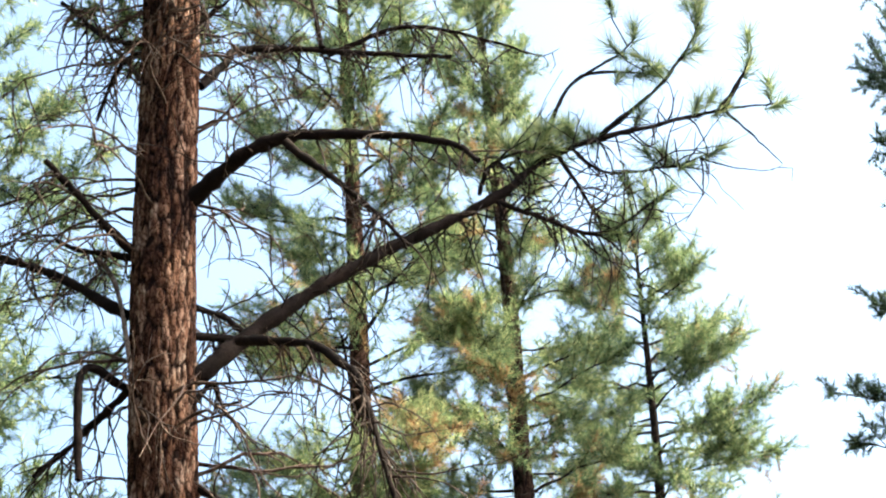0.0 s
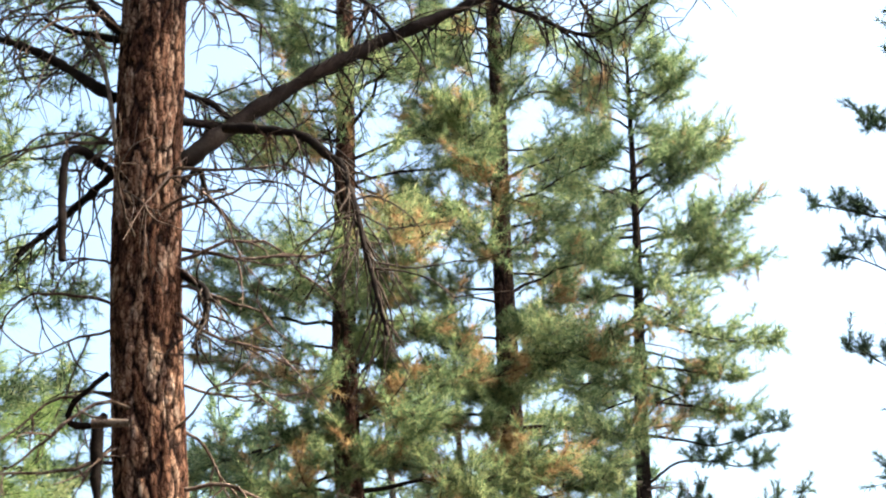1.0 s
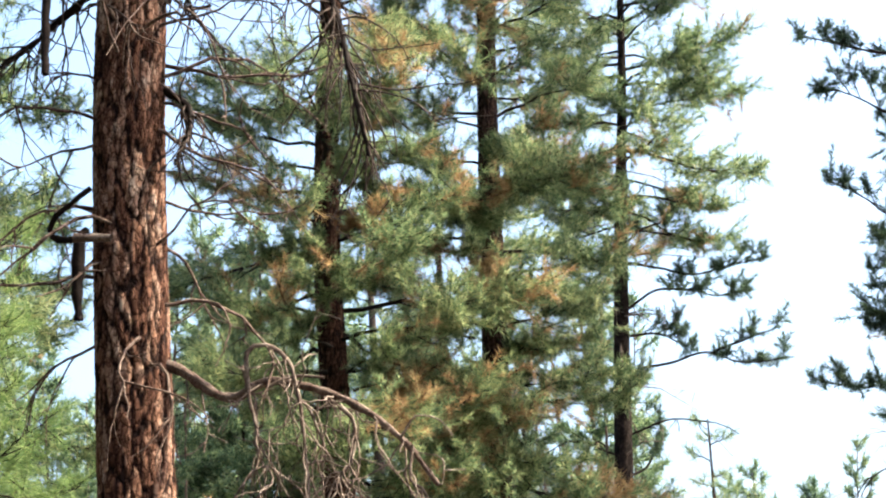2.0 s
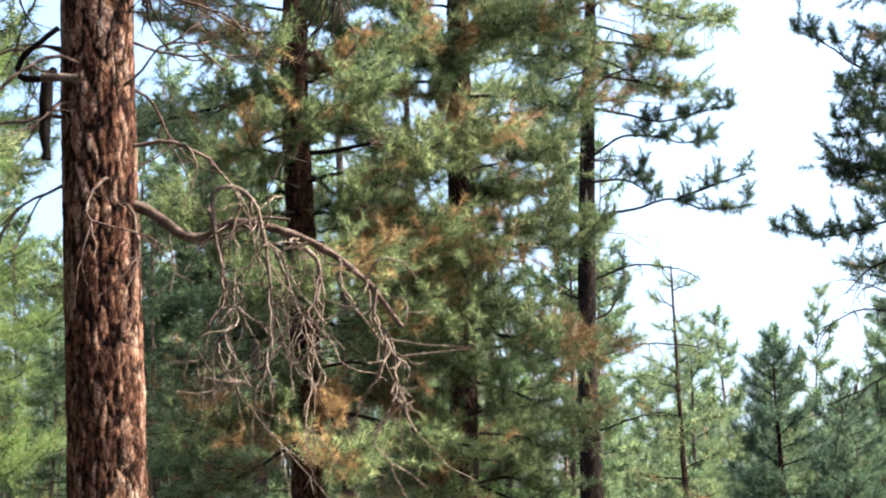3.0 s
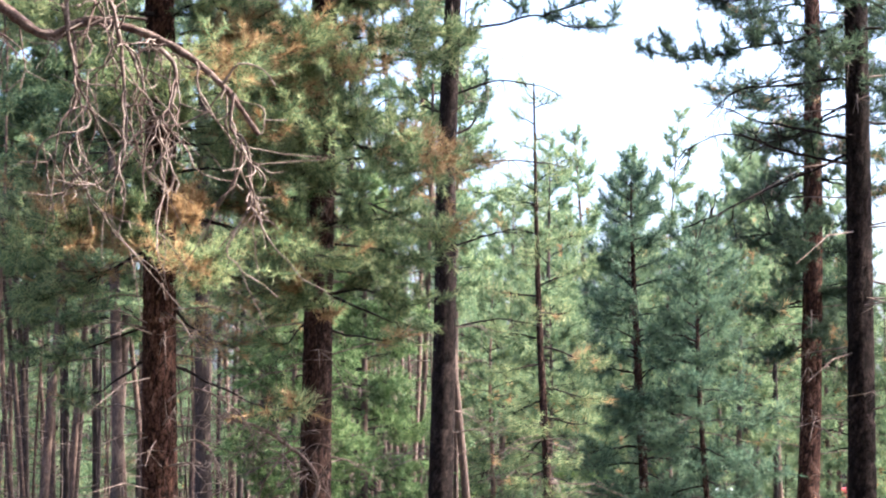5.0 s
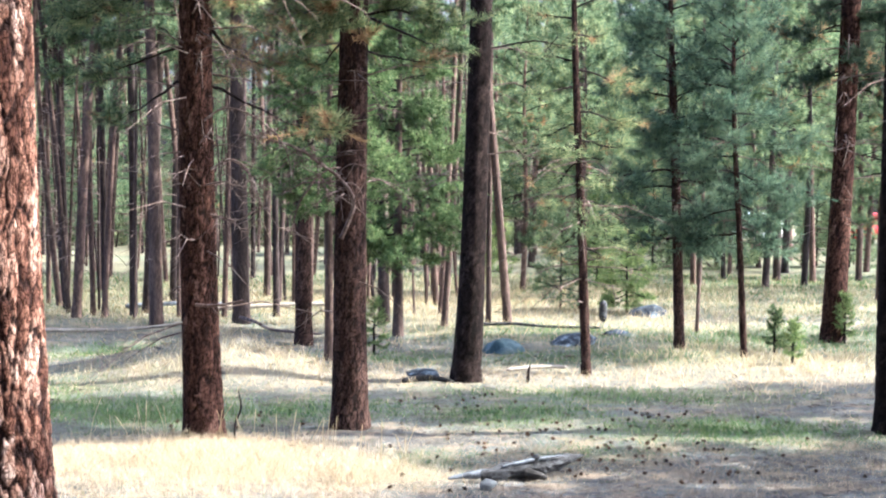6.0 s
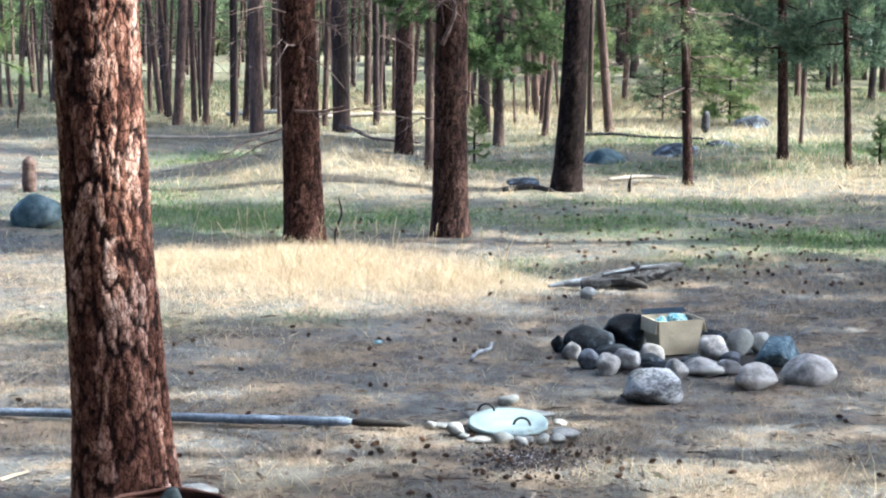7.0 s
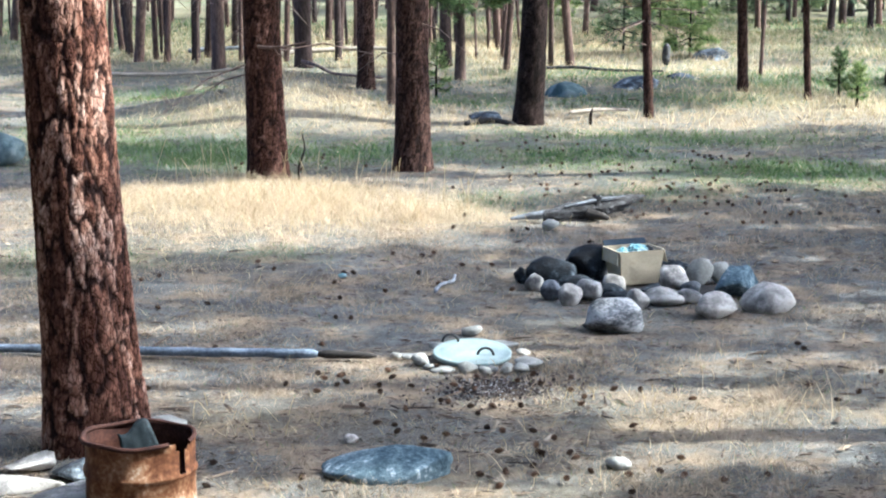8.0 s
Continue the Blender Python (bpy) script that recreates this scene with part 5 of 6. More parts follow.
def stone_mesh(w, d, h, seed, rough=0.16, cuts=3):
    """A rounded, uneven stone with its widest part low and its foot sunk a little."""
    rng = np.random.default_rng(seed)
    bm = bmesh.new()
    bmesh.ops.create_icosphere(bm, subdivisions=cuts, radius=1.0)
    off = Vector(rng.uniform(-50, 50, 3))
    planes = [(Vector(rng.normal(0, 1, 3)).normalized(), rng.uniform(0.72 - rough, 0.98 - 0.7 * rough)) for _ in range(5 + int(rough * 30))]
    for v in bm.verts:
        p = v.co.normalized()
        r = 1 + rough * 1.3 * noise.noise(p * 1.1 + off) + rough * 0.5 * noise.noise(p * 2.9 + off) + rough * 0.18 * noise.noise(p * 8 + off)
        q = p * r
        for n, k in planes:
            over = q.dot(n) - k
            if over > 0:
                q = q - n * over * 0.85
        v.co = Vector((q.x, q.y, max(q.z, -0.86)))
    lo = [min(v.co[k] for v in bm.verts) for k in range(3)]
    hi = [max(v.co[k] for v in bm.verts) for k in range(3)]
    for v in bm.verts:
        v.co = Vector([(v.co[k] - (lo[k] + hi[k]) / 2) / (hi[k] - lo[k]) * (w, d, h)[k] for k in range(3)]) + Vector((0, 0, h * 0.44))
    return bm


def stone(name, x, y, w, h, seed, material, label, group="", rough=0.16, deep=0.8, turn=None, cuts=3, sink=0.0):
    ob = part(name, stone_mesh(w, w * deep, h, seed, rough, cuts), material)
    ob.matrix_basis = pose(x, y, float(lumps(np.array(x), np.array(y))) - sink, 0, 0, seed * 37 % 50 - 25 if turn is None else turn)
    return tagged(ob, label, "boulder" if w > 0.5 else "stone", group)


G, K, P = M_GRANITE, M_DARKROCK, M_PALEROCK
RING = [(1.24, 15.05, 0.46, 0.3, M_BANDED, "large grey granite stone before the fire ring"), (2.51, 15.8, 0.43, 0.26, M_TANROCK, "grey oval stone with dark base by the fire ring"),
        (2.08, 15.58, 0.33, 0.23, M_TANROCK, "grey rounded stone of the fire ring"), (1.74, 16.08, 0.29, 0.15, M_TANROCK, "flat grey stone of the fire ring"),
        (1.67, 16.45, 0.18, 0.1, K, "small dark flat stone of the fire ring"), (1.87, 16.64, 0.21, 0.24, G, "grey egg-shaped stone of the fire ring"),
        (1.99, 16.5, 0.15, 0.13, G, "small grey stone of the fire ring"), (2.11, 16.86, 0.2, 0.28, P, "pale upright slab of the fire ring"),
        (2.29, 16.95, 0.2, 0.22, P, "pale grey stone of the fire ring"), (2.35, 16.38, 0.38, 0.3, M_BLUEROCK, "blue-grey boulder of the fire ring"),
        (1.94, 16.1, 0.18, 0.15, G, "small pale grey stone of the fire ring"), (1.51, 15.85, 0.17, 0.2, M_TANROCK, "brownish upright stone of the fire ring"),
        (1.41, 16.12, 0.24, 0.1, M_SOOT, "flat black stone of the fire ring"), (1.33, 16.4, 0.28, 0.12, M_SOOT, "sooty flat stone of the fire ring"),
        (1.38, 16.5, 0.17, 0.19, M_TANROCK, "brown stone leaning at the box"), (1.15, 16.2, 0.2, 0.21, G, "grey rounded stone of the fire ring"),
        (1.0, 16.02, 0.17, 0.2, M_TANROCK, "grey upright stone of the fire ring"), (0.86, 16.25, 0.16, 0.19, G, "pale streaked stone of the fire ring"),
        (0.9, 16.8, 0.42, 0.3, M_SOOT, "blue-black angular block of the fire ring"), (0.66, 16.95, 0.13, 0.17, M_SOOT, "dark stone at the ring's end"),
        (0.75, 16.66, 0.17, 0.17, G, "grey-black stone of the fire ring"), (1.2, 17.05, 0.4, 0.36, M_SOOT, "soot-black block of the fire ring"),
        (1.08, 16.46, 0.28, 0.18, M_SOOT, "soot-black stone of the fire ring"), (1.95, 17.3, 0.24, 0.18, K, "dark stone at the back of the ring"), (1.62, 17.5, 0.3, 0.2, K, "sooty stone at the back of the ring")]
for k, (x, y, w, h, mat, words) in enumerate(RING):
    stone("stone", x, y, w * (1.0 if w > 0.3 else 1.14), h * 0.9, 100 + k if k else 143, mat, words, "fire ring stones", 0.17 if mat in (G, M_TANROCK, M_PALEROCK) else 0.3, 0.85)

def charcoal_bed(x, y, r):
    """A low lumpy bed of ash and charcoal."""
    bm = bmesh.new()
    bmesh.ops.create_circle(bm, cap_ends=True, segments=36, radius=r)
    bmesh.ops.inset_region(bm, faces=bm.faces[:], thickness=r * 0.35)
    bmesh.ops.inset_region(bm, faces=[f for f in bm.faces if len(f.verts) > 4], thickness=r * 0.3)
    for v in bm.verts:
        k = 1 + 0.25 * noise.noise(v.co * 3)
        v.co = Vector((v.co.x * k, v.co.y * k * 0.75, 0.07 * max(0.0, 1 - v.co.length / r) - 0.004 + 0.01 * noise.noise(v.co * 12)))
    ob = part("charcoal_bed", bm, M_CHAR)
    ob.matrix_basis = pose(x, y, float(lumps(np.array(x), np.array(y))) + 0.018, 0, 0, 0)
    return tagged(ob, "black bed of ash and charcoal inside the fire ring", "ash")


charcoal_bed(1.5, 16.55, 0.72)

PIT = [(0.17, 13.63, 0.14, 0.1), (0.28, 13.56, 0.1, 0.07), (0.42, 13.61, 0.1, 0.09), (0.52, 13.64, 0.11, 0.08), (0.0, 13.7, 0.17, 0.04), (0.43, 14.5, 0.2, 0.04), (-0.03, 14.5, 0.13, 0.05),
       (0.21, 14.88, 0.15, 0.1), (-0.33, 14.12, 0.08, 0.07), (-0.16, 13.9, 0.13, 0.11), (-0.25, 14.17, 0.14, 0.04), (0.56, 14.25, 0.1, 0.05), (-0.1, 13.78, 0.09, 0.05), (0.33, 13.68, 0.08, 0.05)]
for k, (x, y, w, h) in enumerate(PIT):
    stone("stone", x, y, w * 1.05, h * 0.85, 160 + k, M_PALEROCK, "small pale angular stone round the buried lid", "stones round the lid", 0.34, 0.9, cuts=2)
stone("stone", 0.6, 13.78, 0.2, 0.07, 190, M_PALEROCK, "flat pale slab leaning beside the buried lid", "stones round the lid", 0.4, 1.3, turn=-38, sink=-0.02)


def gravel(x, y, rx, ry, count, seed):
    """A patch of small dark and reddish stone chips."""
    rng = np.random.default_rng(seed)
    a, d = rng.uniform(0, 6.28, count), np.abs(rng.normal(0, 0.55, count)) * (1 + 0.3 * np.sin(np.arange(count)))
    cx, cy = x + rx * d * np.cos(a), y + ry * d * np.sin(a)
    r = rng.uniform(0.004, 0.012, count)
    c = np.stack([cx, cy, lumps(cx, cy) + 0.012], 1)
    axes = rng.normal(0, 1, (count, 3, 3))
    axes /= np.linalg.norm(axes, axis=2, keepdims=True)
    axes *= (r[:, None] * rng.uniform(0.6, 1.3, (count, 3)))[:, :, None]
    V = np.stack([c + axes[:, 0], c + axes[:, 1], c - axes[:, 0], c - axes[:, 1], c + axes[:, 2], c - axes[:, 2]], 1).reshape(-1, 3)
    k = np.arange(count)[:, None] * 6
    F = np.concatenate([k + np.array([t]) for t in ((0, 1, 4), (1, 2, 4), (2, 3, 4), (3, 0, 4), (1, 0, 5), (2, 1, 5), (3, 2, 5), (0, 3, 5))])
    tagged(put("gravel", mesh_of("gravel", V, F, False), M_GRAVEL), "dark stone chips and ash before the buried lid", "gravel", kind="stuff")


M_GRAVEL = leafy("stone_chips", [(0.0, (0.018, 0.016, 0.018)), (0.5, (0.048, 0.04, 0.04)), (0.85, (0.095, 0.073, 0.068)), (0.97, (0.15, 0.14, 0.145)), (1.0, (0.4, 0.41, 0.43))], 0.0, 0.85)
gravel(0.34, 13.1, 0.5, 0.4, 2200, 23)

stone("boulder", -0.32, 11.2, 0.74, 0.24, 219, M_BLUEROCK, "half-buried blue-grey boulder with pale lichen", rough=0.2, deep=0.55, turn=-4, cuts=4, sink=0.06)
stone("boulder", -5.25, 24.5, 0.62, 0.4, 202, M_TEAL, "bluish-green boulder beside a low stump", rough=0.2, deep=0.8)
stone("boulder", 1.94, 33.1, 0.74, 0.46, 203, M_TEAL, "dark mossy boulder in the grass", deep=0.8, sink=0.2)
stone("boulder", 3.12, 33.9, 0.88, 0.42, 204, K, "low dark boulder in the grass", deep=0.8, sink=0.2, rough=0.3)
stone("boulder", 4.17, 35.9, 0.6, 0.25, 205, K, "flat grey boulder in the grass", deep=0.8, sink=0.13, rough=0.3)
stone("boulder", 5.23, 40.4, 0.85, 0.44, 206, K, "blue-grey boulder at the far side of the clearing", deep=0.7, sink=0.2, rough=0.3)
stone("stone", 0.98, 11.3, 0.16, 0.08, 207, P, "pale half-buried stone in short dry grass")
stone("stone", -0.54, 11.9, 0.1, 0.06, 208, G, "small grey stone in short dry grass")
stone("stone", -1.68, 12.25, 0.26, 0.1, 209, P, "flat pale stone behind the rusty drum")
stone("stone", -2.02, 11.15, 0.3, 0.13, 210, K, "dark angular stone beside the rusty drum", rough=0.4)
stone("stone", -2.3, 10.95, 0.42, 0.09, 211, M_TANROCK, "pale flat slab beside the rusty drum", rough=0.42)
stone("stone", -2.32, 11.3, 0.3, 0.1, 212, M_TANROCK, "pale split slab at the foot of the large pine", rough=0.42)
stone("stone", -2.0, 10.75, 0.4, 0.08, 213, M_TANROCK, "pale flat slab in front of the stone heap", rough=0.44)
stone("stone", 1.03, 19.65, 0.17, 0.12, 214, P, "white stone leaning at the driftwood log")
stone("stone", 0.62, 28.8, 0.5, 0.16, 215, K, "dark flat stone at the foot of a pine")


# ---- rusty drum with scrap inside ----
def rusty_drum(x, y, r, h):
    drum = thing("rusty_drum", (x, y, float(lumps(np.array(x), np.array(y)))), "cut-down rusty steel drum with burnt notch in its rim", "drum")
    prof = [(0.0, 0.0), (0.0, 0.03), (0.008, 0.035), (0.0, 0.045), (0.0, 0.2), (0.01, 0.212), (0.013, 0.222), (0.01, 0.232), (0.0, 0.245), (0.0, 0.36), (0.004, h - 0.03), (0.0, h - 0.015)]
    n = 72
    a = np.arange(n) / n * 2 * np.pi
    dents = 0.006 * np.sin(a * 3 + 1) + 0.004 * np.sin(a * 7)
    rings = [(np.full(n, r + o) + dents, np.full(n, z)) for o, z in prof]
    rings += [(rr - 0.006, zz) for rr, zz in rings[::-1]]
    rows = [np.stack([rr * np.cos(a), rr * np.sin(a), zz + 0.006 * np.sin(a * 5) * (zz > 0.3)], 1) for rr, zz in rings]
    V = np.concatenate(rows)
    F = []
    for k in range(len(rows) - 1):
        for j in range(n):
            ang = math.degrees(a[j])
            z = max(rings[k][1][0], rings[k + 1][1][0])
            if 321 < ang < 333 and z > 0.24 or 315 < ang < 337 and z > 0.37:
                continue
            F.append((k * n + j, k * n + (j + 1) % n, (k + 1) * n + (j + 1) % n, (k + 1) * n + j))
    half = len(rows) // 2 * n
    put("shell", mesh_of("shell", V, [q for q in F if min(q) < half - n]), M_RUST, drum)
    put("lining", mesh_of("lining", V, [q for q in F if min(q) >= half - n]), M_RIM, drum, "sooty dark rust inside the drum")
    rim = np.stack([(r + 0.004) * np.cos(a), (r + 0.004) * np.sin(a), h - 0.012 + 0.006 * np.sin(a * 5)], 1)
    lip = np.concatenate([rim[68:], rim[:63]])
    put("rim", mesh_of("rim", *tubes([(lip, np.full(len(lip), 0.013))], 6)), M_RIM, drum, "rolled rusty rim")
    bm = bmesh.new()
    bmesh.ops.create_circle(bm, cap_ends=True, segments=40, radius=r - 0.01)
    for v in bm.verts:
        v.co.z = 0.1
    part("ash_bed", bm, M_CHAR, drum, "ash and charcoal inside the drum")
    return drum


rusty_drum(-1.6, 10.6, 0.288, 0.41)


def bent_sheet(name, x, y, z, size, seed, label, lean):
    """A buckled sheet of scrap metal with thickness."""
    bm = bmesh.new()
    bmesh.ops.create_grid(bm, x_segments=10, y_segments=14, size=0.5)
    for v in bm.verts:
        u, w = v.co.x, v.co.y
        v.co = Vector((u * size[0] * (1 - 0.25 * abs(w)), 0.1 * math.sin(u * 4) * size[0] + 0.25 * (w + 0.5) ** 2 * size[1] + 0.012 * noise.noise(Vector((u * 5, w * 5, seed))), (w + 0.5) * size[1] + 0.02 * math.sin(u * 6)))
    ob = part(name, bm, M_SCRAP)
    mod = ob.modifiers.new("thick", "SOLIDIFY")
    mod.thickness = 0.006
    ob.matrix_basis = pose(x, y, z, lean[0], lean[1], 12)
    return tagged(ob, label, "scrap metal")


bent_sheet("scrap_sheet", -1.54, 10.66, 0.12, (0.2, 0.3), 3, "dark buckled sheet of scrap metal standing in the drum", (4, -18))
bent_sheet("scrap_sheet", -1.52, 10.5, 0.16, (0.17, 0.2), 5, "blue-grey scrap metal piece lying in the drum", (-35, 0))


# ---- box in the fire ring ----
def slab(bm, c, s, m=None):
    r = bmesh.ops.create_cube(bm, size=1.0)["verts"]
    bmesh.ops.scale(bm, vec=s, verts=r)
    bmesh.ops.translate(bm, vec=c, verts=r)
    if m is not None:
        bmesh.ops.transform(bm, matrix=m, verts=r)
    return r


def cardboard_box(x, y, z, turn):
    box = thing("cardboard_box", (x, y, z), "open tan cardboard box full of rubbish in the fire ring", "box")
    box.matrix_basis = pose(x, y, z, 0, 0, turn)
    w, d, h, t = 0.4, 0.33, 0.28, 0.006
    for nm, c, s in (("front_panel", (0, -d / 2, h / 2), (w, t, h)), ("back_panel", (0, d / 2, h / 2), (w, t, h)), ("side_panel", (-w / 2, 0, h / 2), (t, d - t, h)),
                     ("side_panel", (w / 2, 0, h / 2), (t, d - t, h)), ("bottom", (0, 0, 0.004), (w - t, d - t, t))):
        bm = bmesh.new()
        slab(bm, c, s)
        bmesh.ops.subdivide_edges(bm, edges=bm.edges[:], cuts=4, use_grid_fill=True)
        for v in bm.verts:
            v.co += Vector((0, 1, 0)) * 0.006 * noise.noise(v.co * 6) + Vector((1, 0, 0)) * 0.005 * noise.noise(v.co * 5 + Vector((7, 0, 0)))
        for v in bm.verts:
            k = 0.8 + 0.2 * v.co.z / h       # the box narrows to its foot
            v.co.x, v.co.y = v.co.x * k, v.co.y * k
        part(nm, bm, M_CARD, box, smooth=False)
    for c, size, rx, ry, mat in (((0, d / 2 + 0.004, h + 0.003), (w * 0.96, t, 0.05), -35, 0, M_BLUECARD), ((-w / 2 - 0.006, 0, h), (t, d * 0.9, 0.11), 0, -177, M_CARD), ((w / 2 + 0.006, 0, h), (t, d * 0.9, 0.11), 0, 165, M_CARD)):
        bm = bmesh.new()
        slab(bm, (0, 0, size[2] / 2), size)
        bmesh.ops.transform(bm, matrix=pose(*c, rx, ry, 0), verts=bm.verts)
        part("flap", bm, mat, box, smooth=False)
    return box


cardboard_box(1.565, 16.86, 0.02, 20)


def crumpled(name, x, y, z, w, d, h, seed, material, label):
    bm = bmesh.new()
    bmesh.ops.create_icosphere(bm, subdivisions=4, radius=1.0)
    for v in bm.verts:
        p = v.co.normalized()
        k = 1 + 0.28 * abs(noise.noise(p * 2.3 + Vector((seed, 0, 0)))) - 0.3 * abs(noise.noise(p * 5 + Vector((0, seed, 0))))
        v.co = Vector((p.x * w / 2 * k, p.y * d / 2 * k, p.z * h / 2 * k))
    ob = part(name, bm, material, smooth=False)
    ob.matrix_basis = Matrix.Translation((x, y, z))
    return tagged(ob, label, "rubbish")


crumpled("plastic_bag", 1.59, 16.83, 0.26, 0.2, 0.19, 0.15, 3, M_BAG, "crumpled pale blue plastic bag in the box")
crumpled("plastic_bag", 1.47, 16.8, 0.24, 0.12, 0.16, 0.14, 5, M_BAG, "small crumpled plastic bag at the box's edge")
crumpled("burnt_rag", 1.69, 16.9, 0.24, 0.12, 0.18, 0.14, 7, M_BLACK, "black bag among the rubbish in the box")
crumpled("bottle_cap", -0.84, 17.15, 0.02, 0.07, 0.05, 0.035, 9, M_BAG, "small pale blue scrap of plastic on the dirt")


# ---- lid over the pit ----
def pit_lid(x, y):
    lid = thing("pit_lid", (x, y, 0), "round pale enamelled lid with two black handles lying on the ground", "lid")
    lid.matrix_basis = pose(x, y, 0.05, 7, 1, 0)
    prof = [(0.0, 0.03), (0.12, 0.028), (0.22, 0.02), (0.25, 0.012), (0.262, 0.016), (0.272, 0.01), (0.27, -0.012), (0.255, -0.014)]
    n = 56
    a = np.arange(n) / n * 2 * np.pi
    V = np.concatenate([np.stack([r * np.cos(a), r * np.sin(a), np.full(n, z) + 0.003 * np.sin(a * 2 + r * 20)], 1) for r, z in prof])
    F = [(k * n + j, k * n + (j + 1) % n, (k + 1) * n + (j + 1) % n, (k + 1) * n + j) for k in range(len(prof) - 1) for j in range(n)]
    put("disc", mesh_of("disc", V, F), M_LID, lid)
    for hx, hy in ((-0.15, 0.17), (0.09, -0.1)):
        arc = [(hx + 0.055 * math.cos(k), hy, 0.02 + 0.055 * math.sin(k)) for k in np.linspace(0, math.pi, 12)]
        put("handle", mesh_of("handle", *tubes([(arc, np.full(12, 0.009))], 8)), M_BLACK, lid, "black iron loop handle")


pit_lid(0.2, 14.04)


# ---- poles, logs, sticks ----
def log(name, pts, r0, r1, material, label, seed, category="log", sides=14, lump=0.12):
    rng = np.random.default_rng(seed)
    line = smooth_line(pts, 0.06 if r0 < 0.15 else 0.12, 0.002, rng)
    rad = np.linspace(r0, r1, len(line)) * (1 + lump * np.sin(np.arange(len(line)) * 0.6 + seed) * 0.5 + lump * 0.3 * rng.normal(0, 1, len(line)))
    rad[0], rad[-1] = rad[0] * 0.5, rad[-1] * 0.4
    line = np.concatenate([line[:1], line, line[-1:]])
    rad = np.concatenate([[0.001], rad, [0.001]])
    return tagged(put(name, mesh_of(name, *tubes([(line, rad)], sides)), material), label, category)


pole = thing("wooden_pole", (0, 0, 0), "long weathered grey pole with charred end lying on the ground", "pole")
shaft = log("shaft", [(-3.6, 14.34, 0.03), (-2.2, 14.2, 0.03), (-0.85, 14.07, 0.04)], 0.028, 0.032, M_POLE, "weathered wood with sky reflection in its colour", 1, lump=0.05)
tip = log("charred_tip", [(-0.87, 14.072, 0.04), (-0.65, 14.06, 0.035), (-0.46, 14.05, 0.03)], 0.033, 0.02, M_CHAR, "charred black end", 2, lump=0.08)
for ob in (shaft, tip):
    ob.parent = pole
    del ob["category"]

drift = thing("driftwood_log", (0, 0, 0), "grey weathered log with pointed end and knot", "log")
for nm, pts, rad, mat in (("trunk", [(0.98, 20.16, 0.05), (1.2, 20.22, 0.08), (1.45, 20.3, 0.1), (1.7, 20.4, 0.13), (2.02, 20.52, 0.2)], (0.045, 0.085, 0.1, 0.075, 0.006), M_DRIFT),
                          ("broken_piece", [(0.66, 20.1, 0.035), (0.84, 20.14, 0.05), (1.06, 20.2, 0.07)], (0.012, 0.035, 0.04), M_WEATHERED),
                          ("knot", [(1.5, 20.28, 0.14), (1.52, 20.26, 0.2), (1.55, 20.25, 0.235)], (0.06, 0.04, 0.02), M_DRIFT),
                          ("branch_stub", [(1.42, 20.2, 0.06), (1.55, 20.16, 0.05), (1.62, 20.14, 0.02)], (0.06, 0.05, 0.02), M_CHAR),
                          ("splinter", [(1.2, 20.16, 0.14), (1.5, 20.24, 0.19), (1.8, 20.36, 0.22)], (0.012, 0.02, 0.004), M_WEATHERED)):
    line = smooth_line(pts, 0.035)
    r = np.interp(np.linspace(0, 1, len(line)), np.linspace(0, 1, len(rad)), rad)
    V, F = tubes([(np.concatenate([line[:1], line, line[-1:]]), np.concatenate([[0.001], r, [0.001]]))], 11)
    for k, v in enumerate(V):       # torn ridges run along the wood
        V[k] = v + np.array([0, 0.5, 1.0]) * (0.35 * r[min(max(k // 11 - 1, 0), len(r) - 1)] * noise.noise(Vector((v[0] * 3, v[1] * 26, v[2] * 26))))
    put(nm, mesh_of(nm, V, F, False), mat, drift)

log("stick", [(-0.07, 16.4, 0.02), (-0.02, 16.7, 0.035), (0.07, 16.85, 0.03), (0.1, 17.15, 0.03)], 0.018, 0.012, M_WEATHERED, "pale bare stick lying on the dirt", 3, "stick", 7)
log("fallen_log", [(1.8, 29.5, 0.07), (2.3, 29.85, 0.08), (2.7, 30.1, 0.05)], 0.032, 0.026, M_PALEWOOD, "bleached fallen log in dry grass", 4)
log("fallen_log", [(-7.0, 35.2, 0.08), (-5.7, 35.7, 0.1), (-4.4, 36.2, 0.08), (-3.4, 36.7, 0.14)], 0.041, 0.024, M_PALEWOOD, "long pale fallen log before the thicket", 5)
log("fallen_log", [(-2.5, 36.9, 0.22), (-2.2, 36.2, 0.2), (-1.9, 36.0, 0.07), (-1.5, 35.6, 0.06), (-1.0, 35.5, 0.04)], 0.034, 0.018, M_DEAD, "pale crooked fallen log before the thicket", 6)
log("fallen_log", [(-3.2, 40.3, 0.1), (-1.6, 40.9, 0.14), (-0.5, 41.0, 0.1)], 0.053, 0.030, M_PALEWOOD, "bleached fallen log among the thicket trunks", 8)
log("fallen_log", [(-5.0, 41.0, 0.1), (-4.0, 41.3, 0.12), (-3.0, 41.6, 0.1)], 0.053, 0.030, M_WEATHERED, "grey fallen log among the thicket trunks", 9)
log("fallen_log", [(1.6, 37.3, 0.05), (2.3, 37.25, 0.07), (3.0, 37.0, 0.05), (3.9, 36.5, 0.06)], 0.034, 0.018, M_DRIFT, "thin grey fallen log in the grass", 10)
log("fallen_branch", [(0.3, 28.3, 0.05), (0.65, 28.5, 0.08), (1.0, 28.3, 0.04)], 0.05, 0.03, M_CHAR, "dark fallen branch at the foot of a pine", 13, "branch", 8)
